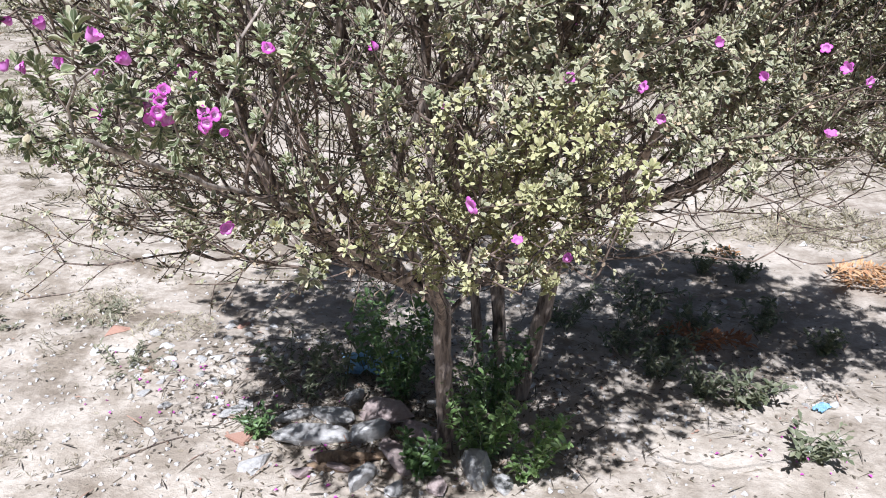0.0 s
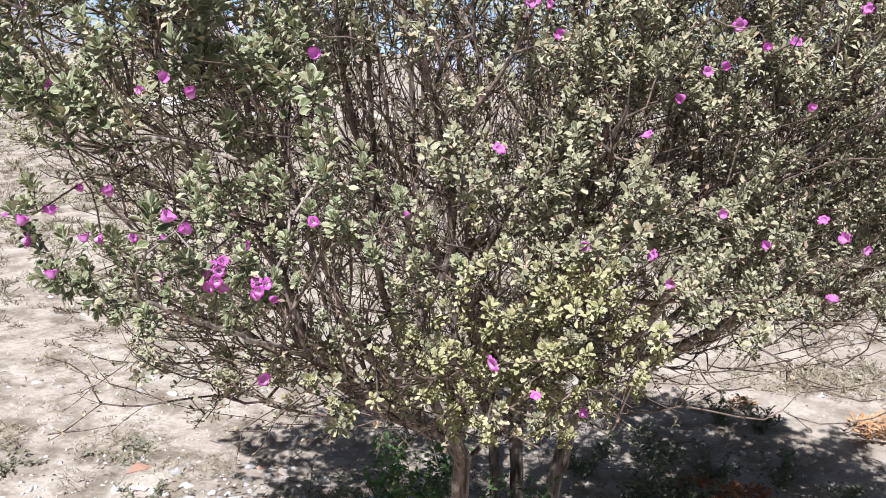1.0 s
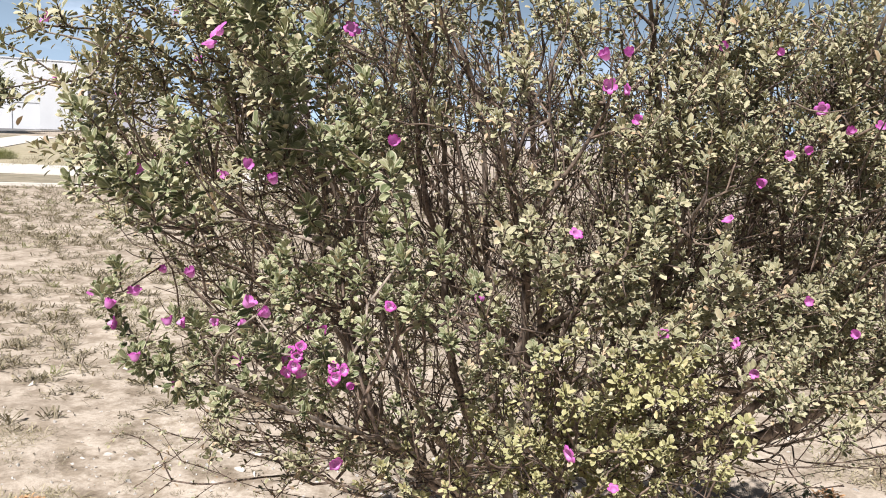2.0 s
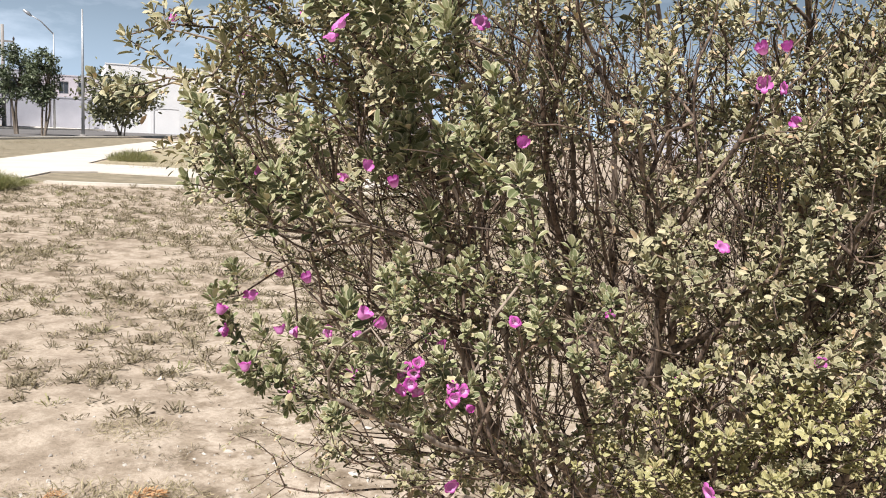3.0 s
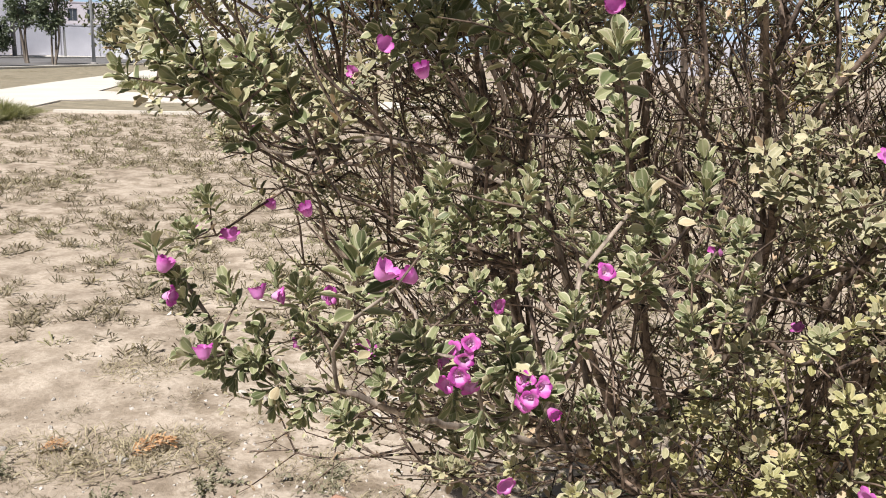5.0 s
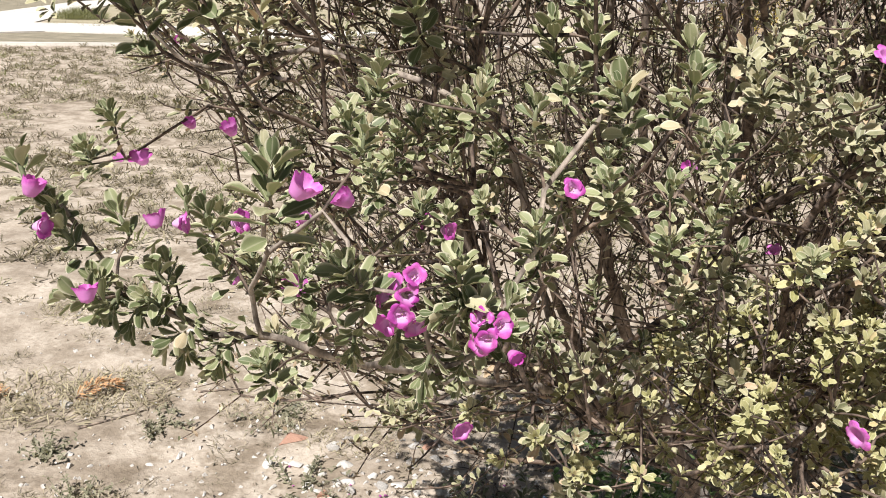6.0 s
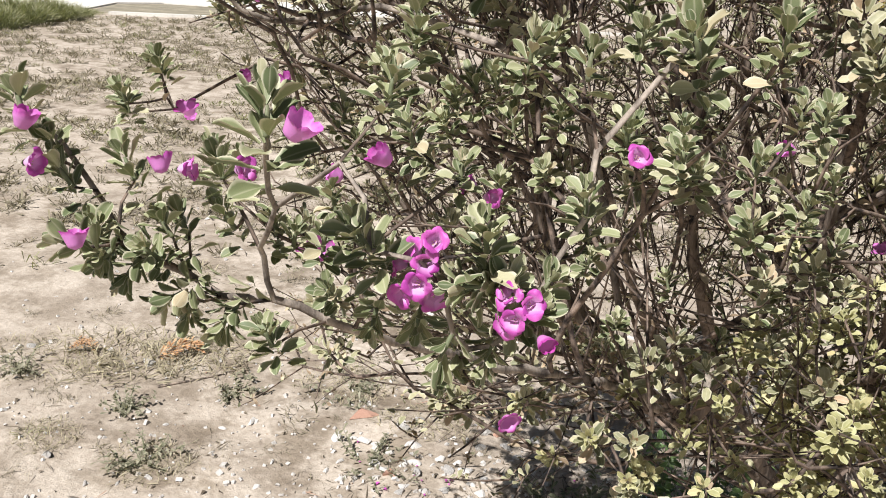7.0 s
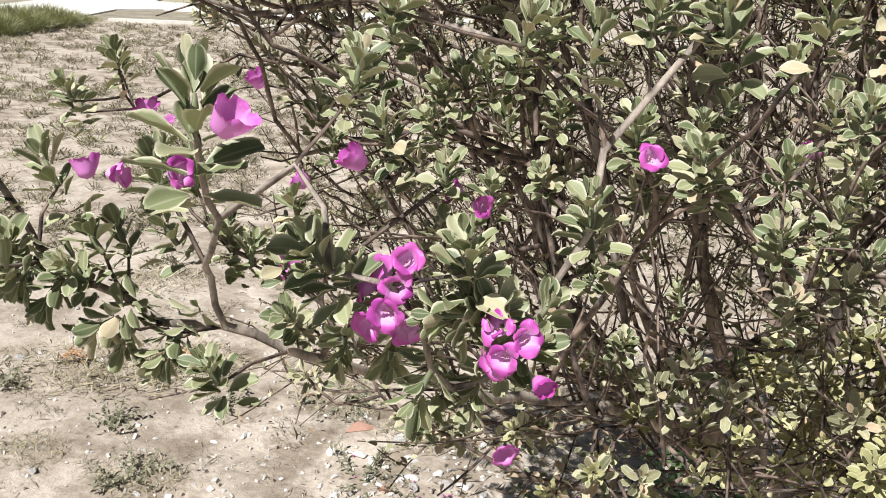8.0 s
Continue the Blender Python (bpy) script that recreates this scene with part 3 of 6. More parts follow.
class Growth:
    def __init__(self):
        self.pos = np.zeros((150000, 3))
        self.way = np.zeros((150000, 3))
        self.par = np.full(150000, -1, dtype=np.int64)
        self.n = 0

    def add(self, p, parent, way):
        i = self.n
        self.pos[i], self.par[i], self.way[i] = p, parent, way
        self.n += 1
        return i

    def polyline(self, pts, parent):
        last = parent
        for i, p in enumerate(pts):
            q = np.array(pts[min(i + 1, len(pts) - 1)]) - np.array(pts[max(i - 1, 0)])
            last = self.add(np.array(p) + rng.normal(0, 0.0016, 3), last, unit(q))
        return last

    def nearest(self, p):
        return int(np.argmin(np.linalg.norm(self.pos[:self.n] - p, axis=1)))

    def reach(self, p, bend=0.75, step=0.036):
        d = p - self.pos[:self.n]
        dist = np.linalg.norm(d, axis=1)
        cosine = np.einsum("ij,ij->i", d, self.way[:self.n]) / (dist + 1e-9)
        out = unit(p - ROOT)
        along = (d @ out) / (dist + 1e-9)
        cost = dist * (1 + bend * (1 - cosine) + 1.3 * (1 - along)) + 0.01
        cost[self.pos[:self.n, 2] < 0.34] += 1.0
        cost[shut] += 1.0
        i = int(np.argmin(cost))
        a, way, length = self.pos[i], self.way[i], dist[i]
        end = unit(0.8 * unit(p - a) + 0.4 * out + np.array((0, 0, 0.35)) + rng.normal(0, 0.10, 3))
        c1, c2 = a + way * length * 0.26, p - end * length * 0.24
        n = max(2, int(length / step))
        last = i
        prev = a
        for k in range(1, n + 1):
            t = k / n
            q = a * (1 - t) ** 3 + 3 * c1 * t * (1 - t) ** 2 + 3 * c2 * t * t * (1 - t) + p * t ** 3
            if k < n:
                q = q + rng.normal(0, 0.0014, 3)
            last = self.add(q, last, unit(q - prev))
            prev = q
        return last


# long straight limbs that fan out from the stems: where each leaves its stem, where it ends, its thickness
LONG_LIMBS = [
    ((-0.46, 2.37, 0.51), (-0.85, 2.14, 1.33), 0.0085), ((-0.44, 2.38, 0.50), (-0.77, 2.04, 1.48), 0.0080), ((-0.58, 2.31, 0.62), (-0.70, 1.90, 1.55), 0.0075),
    ((-0.30, 2.42, 0.42), (-0.52, 1.86, 1.60), 0.0080), ((-0.24, 2.77, 0.40), (-0.36, 2.02, 1.70), 0.0090), ((-0.28, 2.79, 0.55), (-0.64, 2.24, 1.74), 0.0085),
    ((-0.16, 2.82, 0.36), (-0.16, 1.98, 1.72), 0.0090), ((-0.13, 2.81, 0.52), (0.06, 2.00, 1.70), 0.0085), ((0.00, 2.72, 0.46), (0.28, 2.10, 1.64), 0.0085),
    ((0.08, 2.70, 0.55), (0.52, 2.26, 1.58), 0.0080), ((0.24, 2.67, 0.62), (0.80, 2.42, 1.42), 0.0075), ((-0.29, 2.42, 0.41), (-0.78, 1.86, 1.22), 0.0070),
    ((-0.34, 2.40, 0.46), (-0.56, 1.78, 1.26), 0.0070), ((-0.28, 2.43, 0.34), (-0.30, 1.76, 1.30), 0.0075), ((-0.10, 2.80, 0.64), (0.30, 2.36, 1.50), 0.0080),
    ((-0.30, 2.82, 0.70), (-0.78, 2.62, 1.50), 0.0080), ((-0.21, 2.77, 0.30), (-0.02, 1.90, 1.22), 0.0075), ((-0.50, 2.35, 0.55), (-0.93, 2.08, 1.00), 0.0065),
]

shut = []
grown = Growth()
for pts in STEMS.values():
    grown.polyline(spline(pts, 0.03), -1)
fore, limb = {}, {}
for k, pts in enumerate(BOUGHS):
    first = grown.n
    grown.polyline(spline(pts, 0.03 if k > 1 else 0.015)[1:], grown.nearest(np.array(pts[0])))
    if k < 2:
        for i in range(first, grown.n):
            fore[i] = float(np.interp((i - first) / (grown.n - first), [0, 0.55, 0.8, 1], [0.0060, 0.0040, 0.0026, 0.0010] if k == 0 else [0.0014, 0.0013, 0.0012, 0.0011]))

for a, b, thick in LONG_LIMBS:
    first = grown.n
    foot = grown.pos[grown.nearest(np.array(a))]
    knee = foot * 0.62 + np.array(b) * 0.38 + np.array((0.10 * (b[0] - foot[0]), 0.10 * (b[1] - foot[1]), -0.06)) + rng.normal(0, 0.028, 3)
    far = foot * 0.3 + np.array(b) * 0.7 + rng.normal(0, 0.034, 3)
    grown.polyline(spline([tuple(foot), tuple(knee), tuple(far), b], 0.03)[1:], grown.nearest(foot))
    for i in range(first, grown.n):
        limb[i] = float(np.interp((i - first) / (grown.n - first), [0, 0.35, 0.7, 1], [thick * 1.45, thick, thick * 0.5, 0.0022]))

# sprigs of the foremost limb and others that stand out, each with its own flowers
# place, leaf length in millimetres, and the way each sprig points
SPRIGS = [
    (-0.486, 1.363, 1.131, 20.5, 0.05, 0.05, 1), (-0.595, 1.401, 1.090, 15, -0.3, -0.1, 0.8),
    (-0.569, 1.384, 1.056, 13, -0.1, -0.6, 0.6), (-0.580, 1.406, 1.062, 13, -0.4, -0.2, 0.7),
    (-0.778, 1.587, 1.077, 15, -0.25, 0, 0.9), (-0.757, 1.600, 1.108, 15, -0.5, 0.2, 0.8),
    (-0.558, 1.422, 1.092, 13.5, -0.3, 0, 0.9), (-0.552, 1.419, 1.067, 12.5, -0.3, -0.3, 0.7),
    (-0.475, 1.441, 1.136, 14, 0.05, 0, 1), (-0.462, 1.393, 1.079, 17, -0.2, -0.55, 0.75),
    (-0.413, 1.409, 1.083, 16, 0.05, -0.45, 0.85), (-0.512, 1.395, 1.023, 13, -0.1, -0.3, 0.8),
    (-0.566, 1.393, 1.030, 13, -0.6, -0.2, -0.3), (-0.544, 1.408, 1.019, 14, -0.2, -0.4, -0.6),
    (-0.523, 1.469, 1.070, 11, -0.2, -0.1, 0.9), (-0.507, 1.465, 1.062, 11, 0.1, -0.1, 0.9),
    (-0.431, 1.414, 1.027, 15, -0.1, -0.5, -0.6), (-0.462, 1.497, 1.089, 12, 0.2, -0.1, 0.9),
    (-0.592, 1.433, 1.054, 13, -0.2, -0.2, 0.8), (-0.556, 1.464, 1.052, 12, 0, -0.2, 0.9),
    (-0.541, 1.461, 1.048, 12, 0.2, -0.2, 0.9), (-0.523, 1.461, 1.049, 12, 0.2, -0.2, 0.9),
    (-0.405, 1.414, 1.062, 15, 0.7, -0.2, 0.3),
    (-0.419, 1.408, 1.061, 14, -0.6, -0.3, -0.1), (-0.484, 1.445, 1.016, 12, 0.1, -0.4, -0.5),
    (-0.630, 1.373, 1.121, 15, -0.3, 0, 0.95),
    (-0.619, 1.380, 1.100, 13, 0.3, -0.2, 0.7), (-0.611, 1.377, 1.088, 13, -0.2, -0.3, 0.6),
    (-0.598, 1.381, 1.062, 14, 0.1, -0.3, 0.7), (-0.589, 1.377, 1.052, 14, -0.2, -0.3, -0.3),
    (-0.598, 1.364, 1.060, 14, -0.8, -0.2, 0.1), (-0.580, 1.382, 1.044, 13, -0.2, -0.3, -0.5),
    (-0.565, 1.406, 1.022, 14, -0.2, -0.3, -0.6), (-0.551, 1.413, 1.013, 14, 0, -0.3, -0.7),
    (-0.617, 1.489, 1.078, 12, -0.2, 0, 0.9), (-0.572, 1.460, 1.081, 13, -0.1, -0.1, 0.9),
    (-0.504, 1.436, 1.031, 12, 0, -0.5, 0.6), (-0.469, 1.431, 1.060, 13, -0.2, -0.4, 0.6),
    (-0.451, 1.428, 1.032, 15, 0, -0.4, -0.4), (-0.421, 1.416, 1.057, 15, -0.7, -0.3, 0.2),
    (-0.418, 1.433, 1.016, 12, 0, -0.3, -0.6), (-0.437, 1.432, 1.006, 12, -0.2, -0.3, -0.6),
    (-0.396, 1.431, 1.045, 13, 0.5, -0.2, 0.5), (-0.397, 1.445, 1.053, 14, 0.4, -0.1, 0.8),
    (-0.374, 1.604, 1.088, 13, 0.1, -0.4, 0.9), (-0.362, 1.623, 1.073, 15, 0.1, -0.5, 0.9), (-0.330, 1.647, 1.037, 12, 0.3, -0.3, 0.9), (-0.396, 1.600, 1.086, 13, -0.2, -0.1, 0.9),
    (-0.311, 1.662, 1.109, 15, -0.0, -0.1, 0.9), (-0.284, 1.753, 1.053, 13, 0.1, -0.1, 0.9), (-0.315, 1.731, 0.973, 15, 0.2, -0.2, 0.9), (-0.386, 1.725, 0.968, 12, -0.2, -0.0, 0.9),
    (-0.461, 1.632, 1.060, 12, -0.1, -0.5, 0.9), (-0.501, 1.677, 1.082, 14, 0.0, -0.1, 0.9), (-0.479, 1.638, 1.129, 15, 0.2, -0.0, 0.9), (-0.465, 1.643, 1.145, 15, 0.2, -0.2, 0.9),
    (-0.394, 1.579, 1.156, 13, 0.3, -0.5, 0.9), (-0.335, 1.664, 1.132, 13, 0.0, -0.4, 0.9), (-0.365, 1.660, 1.108, 15, 0.2, -0.1, 0.9), (-0.470, 1.574, 1.061, 15, 0.1, -0.3, 0.9),
    (-0.455, 1.641, 1.099, 14, 0.1, -0.3, 0.9), (-0.419, 1.725, 0.926, 13, 0.3, -0.2, 0.9), (-0.344, 1.761, 0.913, 12, 0.3, -0.0, 0.9), (-0.297, 1.744, 1.016, 13, 0.2, -0.3, 0.9),
    (-0.423, 1.626, 1.007, 12, 0.2, -0.4, 0.9), (-0.526, 1.613, 1.087, 14, -0.1, -0.5, 0.9), (-0.511, 1.624, 1.114, 15, -0.2, -0.1, 0.9), (-0.512, 1.538, 1.145, 15, 0.3, -0.5, 0.9),
    (-0.610, 1.624, 1.082, 15, 0.2, -0.1, 0.9),
    (-0.385, 1.455, 1.092, 14, 0, -0.1, 0.9), (-0.390, 1.457, 1.152, 14, 0, -0.1, 0.9), (-0.352, 1.469, 1.168, 14, 0.1, -0.1, 0.9), (-0.398, 1.572, 1.105, 13, 0, -0.1, 0.9),
    (-0.348, 1.460, 1.162, 16, -0.13, -0.47, 0.9), (-0.495, 1.620, 1.119, 14, -0.05, -0.45, 0.9), (-0.519, 1.520, 1.131, 16, -0.22, -0.38, 0.9), (-0.430, 1.500, 1.152, 14, 0.21, -0.26, 0.9),
    (-0.395, 1.570, 1.103, 14, 0.13, -0.43, 0.9), (-0.362, 1.560, 1.096, 16, 0.02, -0.42, 0.9), (-0.325, 1.600, 1.053, 15, -0.16, -0.47, 0.9), (-0.388, 1.470, 1.077, 13, -0.14, -0.22, 0.9),
    (-0.298, 1.660, 1.053, 14, 0.16, -0.26, 0.9), (-0.296, 1.620, 1.117, 14, 0.15, -0.44, 0.9), (-0.495, 1.500, 1.103, 15, -0.10, -0.31, 0.9), (-0.277, 1.700, 1.018, 14, 0.12, -0.24, 0.9),
    (-0.326, 1.600, 1.089, 14, 0.19, -0.47, 0.9), (-0.317, 1.500, 1.165, 15, 0.05, -0.30, 0.9), (-0.714, 1.520, 1.098, 13, 0.00, -0.45, 0.9), (-0.778, 1.620, 1.105, 12, -0.01, -0.47, 0.9),
    (-0.597, 1.620, 1.066, 12, 0.22, -0.24, 0.9), (-0.490, 1.640, 1.123, 13, 0.02, -0.41, 0.9),
    (-0.320, 1.510, 1.180, 14, 0.1, -0.1, 0.9), (-0.481, 1.477, 1.165, 14, 0, -0.1, 0.9), (-0.368, 1.589, 1.105, 13, 0.1, -0.1, 0.9),
]
SPRIGS_LOW = [(-0.422, 1.699, 0.842), (-0.330, 1.676, 0.902), (-0.475, 1.660, 0.872), (-0.250, 1.700, 0.880), (-0.300, 1.740, 0.800), (-0.200, 1.760, 0.780), (-0.229, 1.663, 1.032),
              (-0.447, 1.660, 0.831), (-0.413, 1.640, 0.869), (-0.353, 1.680, 0.862), (-0.316, 1.700, 0.845), (-0.274, 1.720, 0.829), (-0.255, 1.740, 0.858), (-0.223, 1.740, 0.835), (-0.278, 1.760, 0.867), (-0.239, 1.780, 0.883),
              (-0.305, 1.780, 0.829), (-0.213, 1.800, 0.844), (-0.331, 1.660, 0.841), (-0.381, 1.640, 0.842), (-0.257, 1.800, 0.935), (-0.240, 1.820, 0.961), (-0.278, 1.840, 0.895), (-0.232, 1.800, 0.911)]

tips, tip_kind = [], []
for row in SPRIGS:
    way = unit(np.array(row[4:]))
    tips.append(grown.reach(np.array(row[:3]) - way * 0.008, 0.5))
    tip_kind.append(2)
for p in SPRIGS_LOW:
    tips.append(grown.reach(np.array(p), 0.5))
    tip_kind.append(1)
shut = [i for i in fore if grown.pos[i, 1] < 1.75]
shut += list(range(max(fore) + 1, grown.n))
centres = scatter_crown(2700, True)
beside = unit(rng.normal(0, 1, (len(centres) * 2, 3))) * rng.uniform(0.026, 0.054, (len(centres) * 2, 1)) * np.array((1, 1, 0.8))
points = np.concatenate((centres, np.repeat(centres, 2, axis=0) + beside))
ball = unit(rng.normal(0, 1, (230, 3))) * rng.random((230, 1)) ** 0.4
skirt_points = np.array((-0.17, 1.98, 0.775)) + ball * np.array((0.23, 0.20, 0.10))
ball = unit(rng.normal(0, 1, (250, 3))) * rng.random((250, 1)) ** 0.45
bough_points = np.array((0.62, 2.50, 1.04)) + ball * np.array((0.42, 0.28, 0.22))
bough_points = bough_points[bough_points[:, 1] > 2.22]
top_points = rng.uniform((-0.22, 1.96, 1.24), (0.5, 2.45, 1.58), (260, 3))
points = np.concatenate((points, skirt_points, bough_points, top_points))
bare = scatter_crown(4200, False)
bare = np.concatenate((bare, rng.uniform((-1.08, 2.0, 0.52), (-0.5, 2.4, 0.72), (80, 3))))
wood = rng.uniform((-0.45, 1.65, 0.72), (0.5, 2.6, 1.5), (3200, 3))
bare = np.concatenate((bare, wood[crown_depth(wood) < 0.96][:800]))
order = []
for p, leafed in [(q, True) for q in points] + [(q, False) for q in bare]:
    order.append((np.min(np.linalg.norm(grown.pos[:grown.n:6] - p, axis=1)), tuple(p), leafed))
order.sort()
bare_tips = []
for _, p, leafed in order:
    i = grown.reach(np.array(p))
    if leafed:
        tips.append(i)
        low = np.linalg.norm((np.array(p) - (-0.17, 1.92, 0.78)) / (0.32, 0.36, 0.27)) < 1 + 0.45 * noise.noise(Vector((p[0] * 5, p[1] * 5, p[2] * 5)))
        tip_kind.append(1 if low and rng.random() < 0.8 else 0)
    else:
        bare_tips.append(i)

# every tip loads the wood beneath it: thickness follows the load
N = grown.n
load = np.zeros(N)
load[tips] += 1.0
load[bare_tips] += 0.7
for i in range(N - 1, -1, -1):
    if load[i] == 0:
        load[i] = 0.7
    if grown.par[i] >= 0:
        load[grown.par[i]] += load[i]
radius = 0.00135 * np.maximum(load, 0.7) ** 0.34
radius *= np.interp(grown.pos[:N, 2], [0.4, 0.8], [0.85, 0.70])
limit = np.interp(crown_depth(grown.pos[:N]), [0.3, 0.42, 0.62, 0.95], [0.03, 0.0054, 0.0035, 0.0020])
limit *= np.interp(grown.pos[:N, 1], [1.5, 2.0], [0.58, 1.0])
limit += np.interp(grown.pos[:N, 2], [0.5, 0.72], [0.05, 0.0])
radius = np.minimum(radius, limit)
for i, r in limb.items():
    radius[i] = r
for i, r in fore.items():
    radius[i] = r
children = [[] for _ in range(N)]
roots = []
for i in range(N):
    (children[grown.par[i]] if grown.par[i] >= 0 else roots).append(i)

chains = []
stack = [(r, None) for r in roots]
while stack:
    i, start = stack.pop()
    chain = [] if start is None else [start]
    chain.append(i)
    while children[i]:
        kids = sorted(children[i], key=lambda c: -load[c])
        for c in kids[1:]:
            stack.append((c, i))
        i = kids[0]
        chain.append(i)
    chains.append(chain)


def tube_arrays(chain, sides):
    p = grown.pos[chain]
    r = radius[chain].copy()
    if grown.par[chain[0]] >= 0 or len(chain) > 1:
        if chain[0] == grown.par[chain[1]] and grown.par[chain[0]] >= 0:
            r[0] = min(r[0], r[1] * 1.15)
    r[-1] *= 0.75
    t = unit(np.gradient(p, axis=0))
    side = unit(np.cross(t, np.where(np.abs(t[:, 2:3]) < 0.8, [[0, 0, 1.0]], [[1.0, 0, 0]])))
    for k in range(1, len(side)):
        s = side[k - 1] - np.dot(side[k - 1], t[k]) * t[k]
        side[k] = s / (np.linalg.norm(s) + 1e-9)
    other = np.cross(t, side)
    ang = np.arange(sides) * 2 * np.pi / sides
    ring = np.cos(ang)[None, :, None] * side[:, None] + np.sin(ang)[None, :, None] * other[:, None]
    rr = np.repeat(r[:, None], sides, 1)
    if sides >= 8:
        rr = rr * (1 + 0.16 * np.sin(3 * ang[None] + 9 * p[:, 2:3]) + 0.08 * np.sin(5 * ang[None] - 23 * p[:, 2:3]) + rng.normal(0, 0.07, rr.shape))
    v = (p[:, None] + ring * rr[:, :, None]).reshape(-1, 3)
    n = len(chain)
    a = (np.arange(n - 1)[:, None] * sides + np.arange(sides)[None]).ravel()
    b = (np.arange(n - 1)[:, None] * sides + (np.arange(sides) + 1)[None] % sides).ravel()
    return v, np.stack((a, b, b + sides, a + sides), 1)


shrub = new("flowering_shrub")
shrub.location = (0, 0, 0)
tagged(shrub, "tall grey-green sage shrub with magenta flowers and tangled stems", "shrub")
loose_v, loose_q, base = [], [], 0
for chain in chains:
    big = radius[chain[min(1, len(chain) - 1)]]
    if chain[0] in roots or big > 0.0056 or chain[1] in fore:
        v, q = tube_arrays(chain, 12 if chain[0] in roots else 8)
        name = "stem" if chain[0] in roots else "branch"
        # foremost limb takes the bark with sunlight in its colour
        held(name, big_mesh(name, v, q, [M_BARK_SUNLIT if chain[1] in fore else M_BARK]), shrub, "thick furrowed grey-brown stem" if name == "stem" else "")
    else:
        v, q = tube_arrays(chain, 5 if big > 0.003 else 4 if big > 0.0018 else 3)
        loose_v.append(v)
        loose_q.append(q + base)
        base += len(v)


def side_shoots(count):
    """Short bare shoots off the wood inside the crown: their ends, ways and arrays."""
    pick = rng.choice(np.where((grown.pos[:N, 2] > 0.70) & (grown.pos[:N, 2] < 1.45) & (radius > 0.0008))[0], count)
    a, way = grown.pos[pick], grown.way[pick]
    turn = unit(np.cross(way, rng.normal(0, 1, way.shape)))
    way = unit(way * 0.8 + turn * rng.uniform(0.4, 1.0, (count, 1)) + 0.35 * unit(a - ROOT) + np.array((0, 0, 0.25)))
    long = rng.uniform(0.04, 0.15, (count, 1))
    end = a + way * long + np.array((0, 0, 0.12)) * long
    ok = (crown_depth(end) < 0.97) & (from_camera_path(end) > 0.5) & (end[:, 1] > np.interp(end[:, 0], [-0.45, -0.3, 0.0, 0.3], [1.55, 1.72, 1.86, 2.05]) + 0.3 * (end[:, 2] - 0.9)) & ((end[:, 0] < 0.12) | (end[:, 2] > 0.74))
    ok &= end[:, 0] > -0.903 - 0.70 * (end[:, 1] - 2.0)
    a, way, end, long = a[ok], way[ok], end[ok], long[ok]
    t = np.linspace(0, 1, 4)[None, :, None]
    line = a[:, None] * (1 - t) ** 2 + 2 * (a + way * long * 0.5)[:, None] * t * (1 - t) + end[:, None] * t * t
    u = unit(np.cross(way, [[0.3, 0.2, 1.0]]))
    w = np.cross(way, u)
    ring = np.stack([math.cos(k) * u + math.sin(k) * w for k in (0, 2.094, 4.189)], 1)
    thick = rng.uniform(0.0008, 0.0017, (len(a), 1, 1, 1)) * np.array((1, 0.9, 0.75, 0.5))[None, :, None, None]
    v = (line[:, :, None] + ring[:, None] * thick).reshape(-1, 3)
    k = np.arange(3)[:, None] * 3
    q = np.stack((k + [0, 1, 2], k + [1, 2, 0], k + [4, 5, 3], k + [3, 4, 5]), 2).reshape(-1, 4)
    q = (q[None] + (np.arange(len(a)) * 12)[:, None, None]).reshape(-1, 4)
    return line, way, v, q


shoot_line, shoot_way, v, q = side_shoots(7500)
loose_v.append(v)
loose_q.append(q + base)
twigs = held("twig_tangle", big_mesh("twig_tangle", np.concatenate(loose_v), np.concatenate(loose_q), [M_TWIG]), shrub, "tangle of thin grey-brown twigs")
tagged(twigs, kind="stuff")


# leaf rosettes: where each leaf of a rosette sits
def rosette_plan(count, seed, drop=-0.024, scale=1.0, lifts=(74, 48, 26, -2)):
    g = np.random.default_rng(seed)
    k = np.arange(count)
    s = k / (count - 1)
    az = k * 2.39996 + g.normal(0, 0.2, count)
    height = np.interp(s, [0, 0.35, 1], [0.008, 0.002, drop]) + g.normal(0, 0.002, count)
    lift = np.radians(np.interp(s, [0, 0.3, 0.65, 1], lifts)) + g.normal(0, 0.18, count)
    size = np.interp(s, [0, 0.3, 0.7, 1], [0.0080, 0.0145, 0.0160, 0.0130]) * g.uniform(0.8, 1.2, count) * scale
    roll = g.normal(0, 0.22, count)
    at = np.stack((0.0022 * np.cos(az), 0.0022 * np.sin(az), height), 1)
    return at, leaf_turn(az, lift, roll), size


LEAF = leaf_shape(2, 3, 0.52, 0.26, 0.10, 0.36)
LEAF_BACK = leaf_shape(2, 2, 0.52, 0.26, 0.10, 0.5)
plans = [rosette_plan(n, 40 + n, -0.020 - 0.0014 * (n - 12), 0.86, (76, 50, 30, 8)) for n in (13, 14, 15, 17, 19, 21)]
near_plans = [rosette_plan(n, 60 + n, -0.027, 1.0, (78, 54, 30, -6)) for n in (18, 21, 24)]
tips, tip_kind = np.array(tips), np.array(tip_kind)
tip_pos = grown.pos[tips]
tip_axis = unit(grown.way[tips] * 0.30 + 0.34 * unit(tip_pos - ROOT) + np.array((-0.03, -0.38, 0.58)) + rng.normal(0, 0.2, (len(tips), 3)))
row_axis = unit(np.array([row[4:] for row in SPRIGS]) + rng.normal(0, 0.08, (len(SPRIGS), 3)))
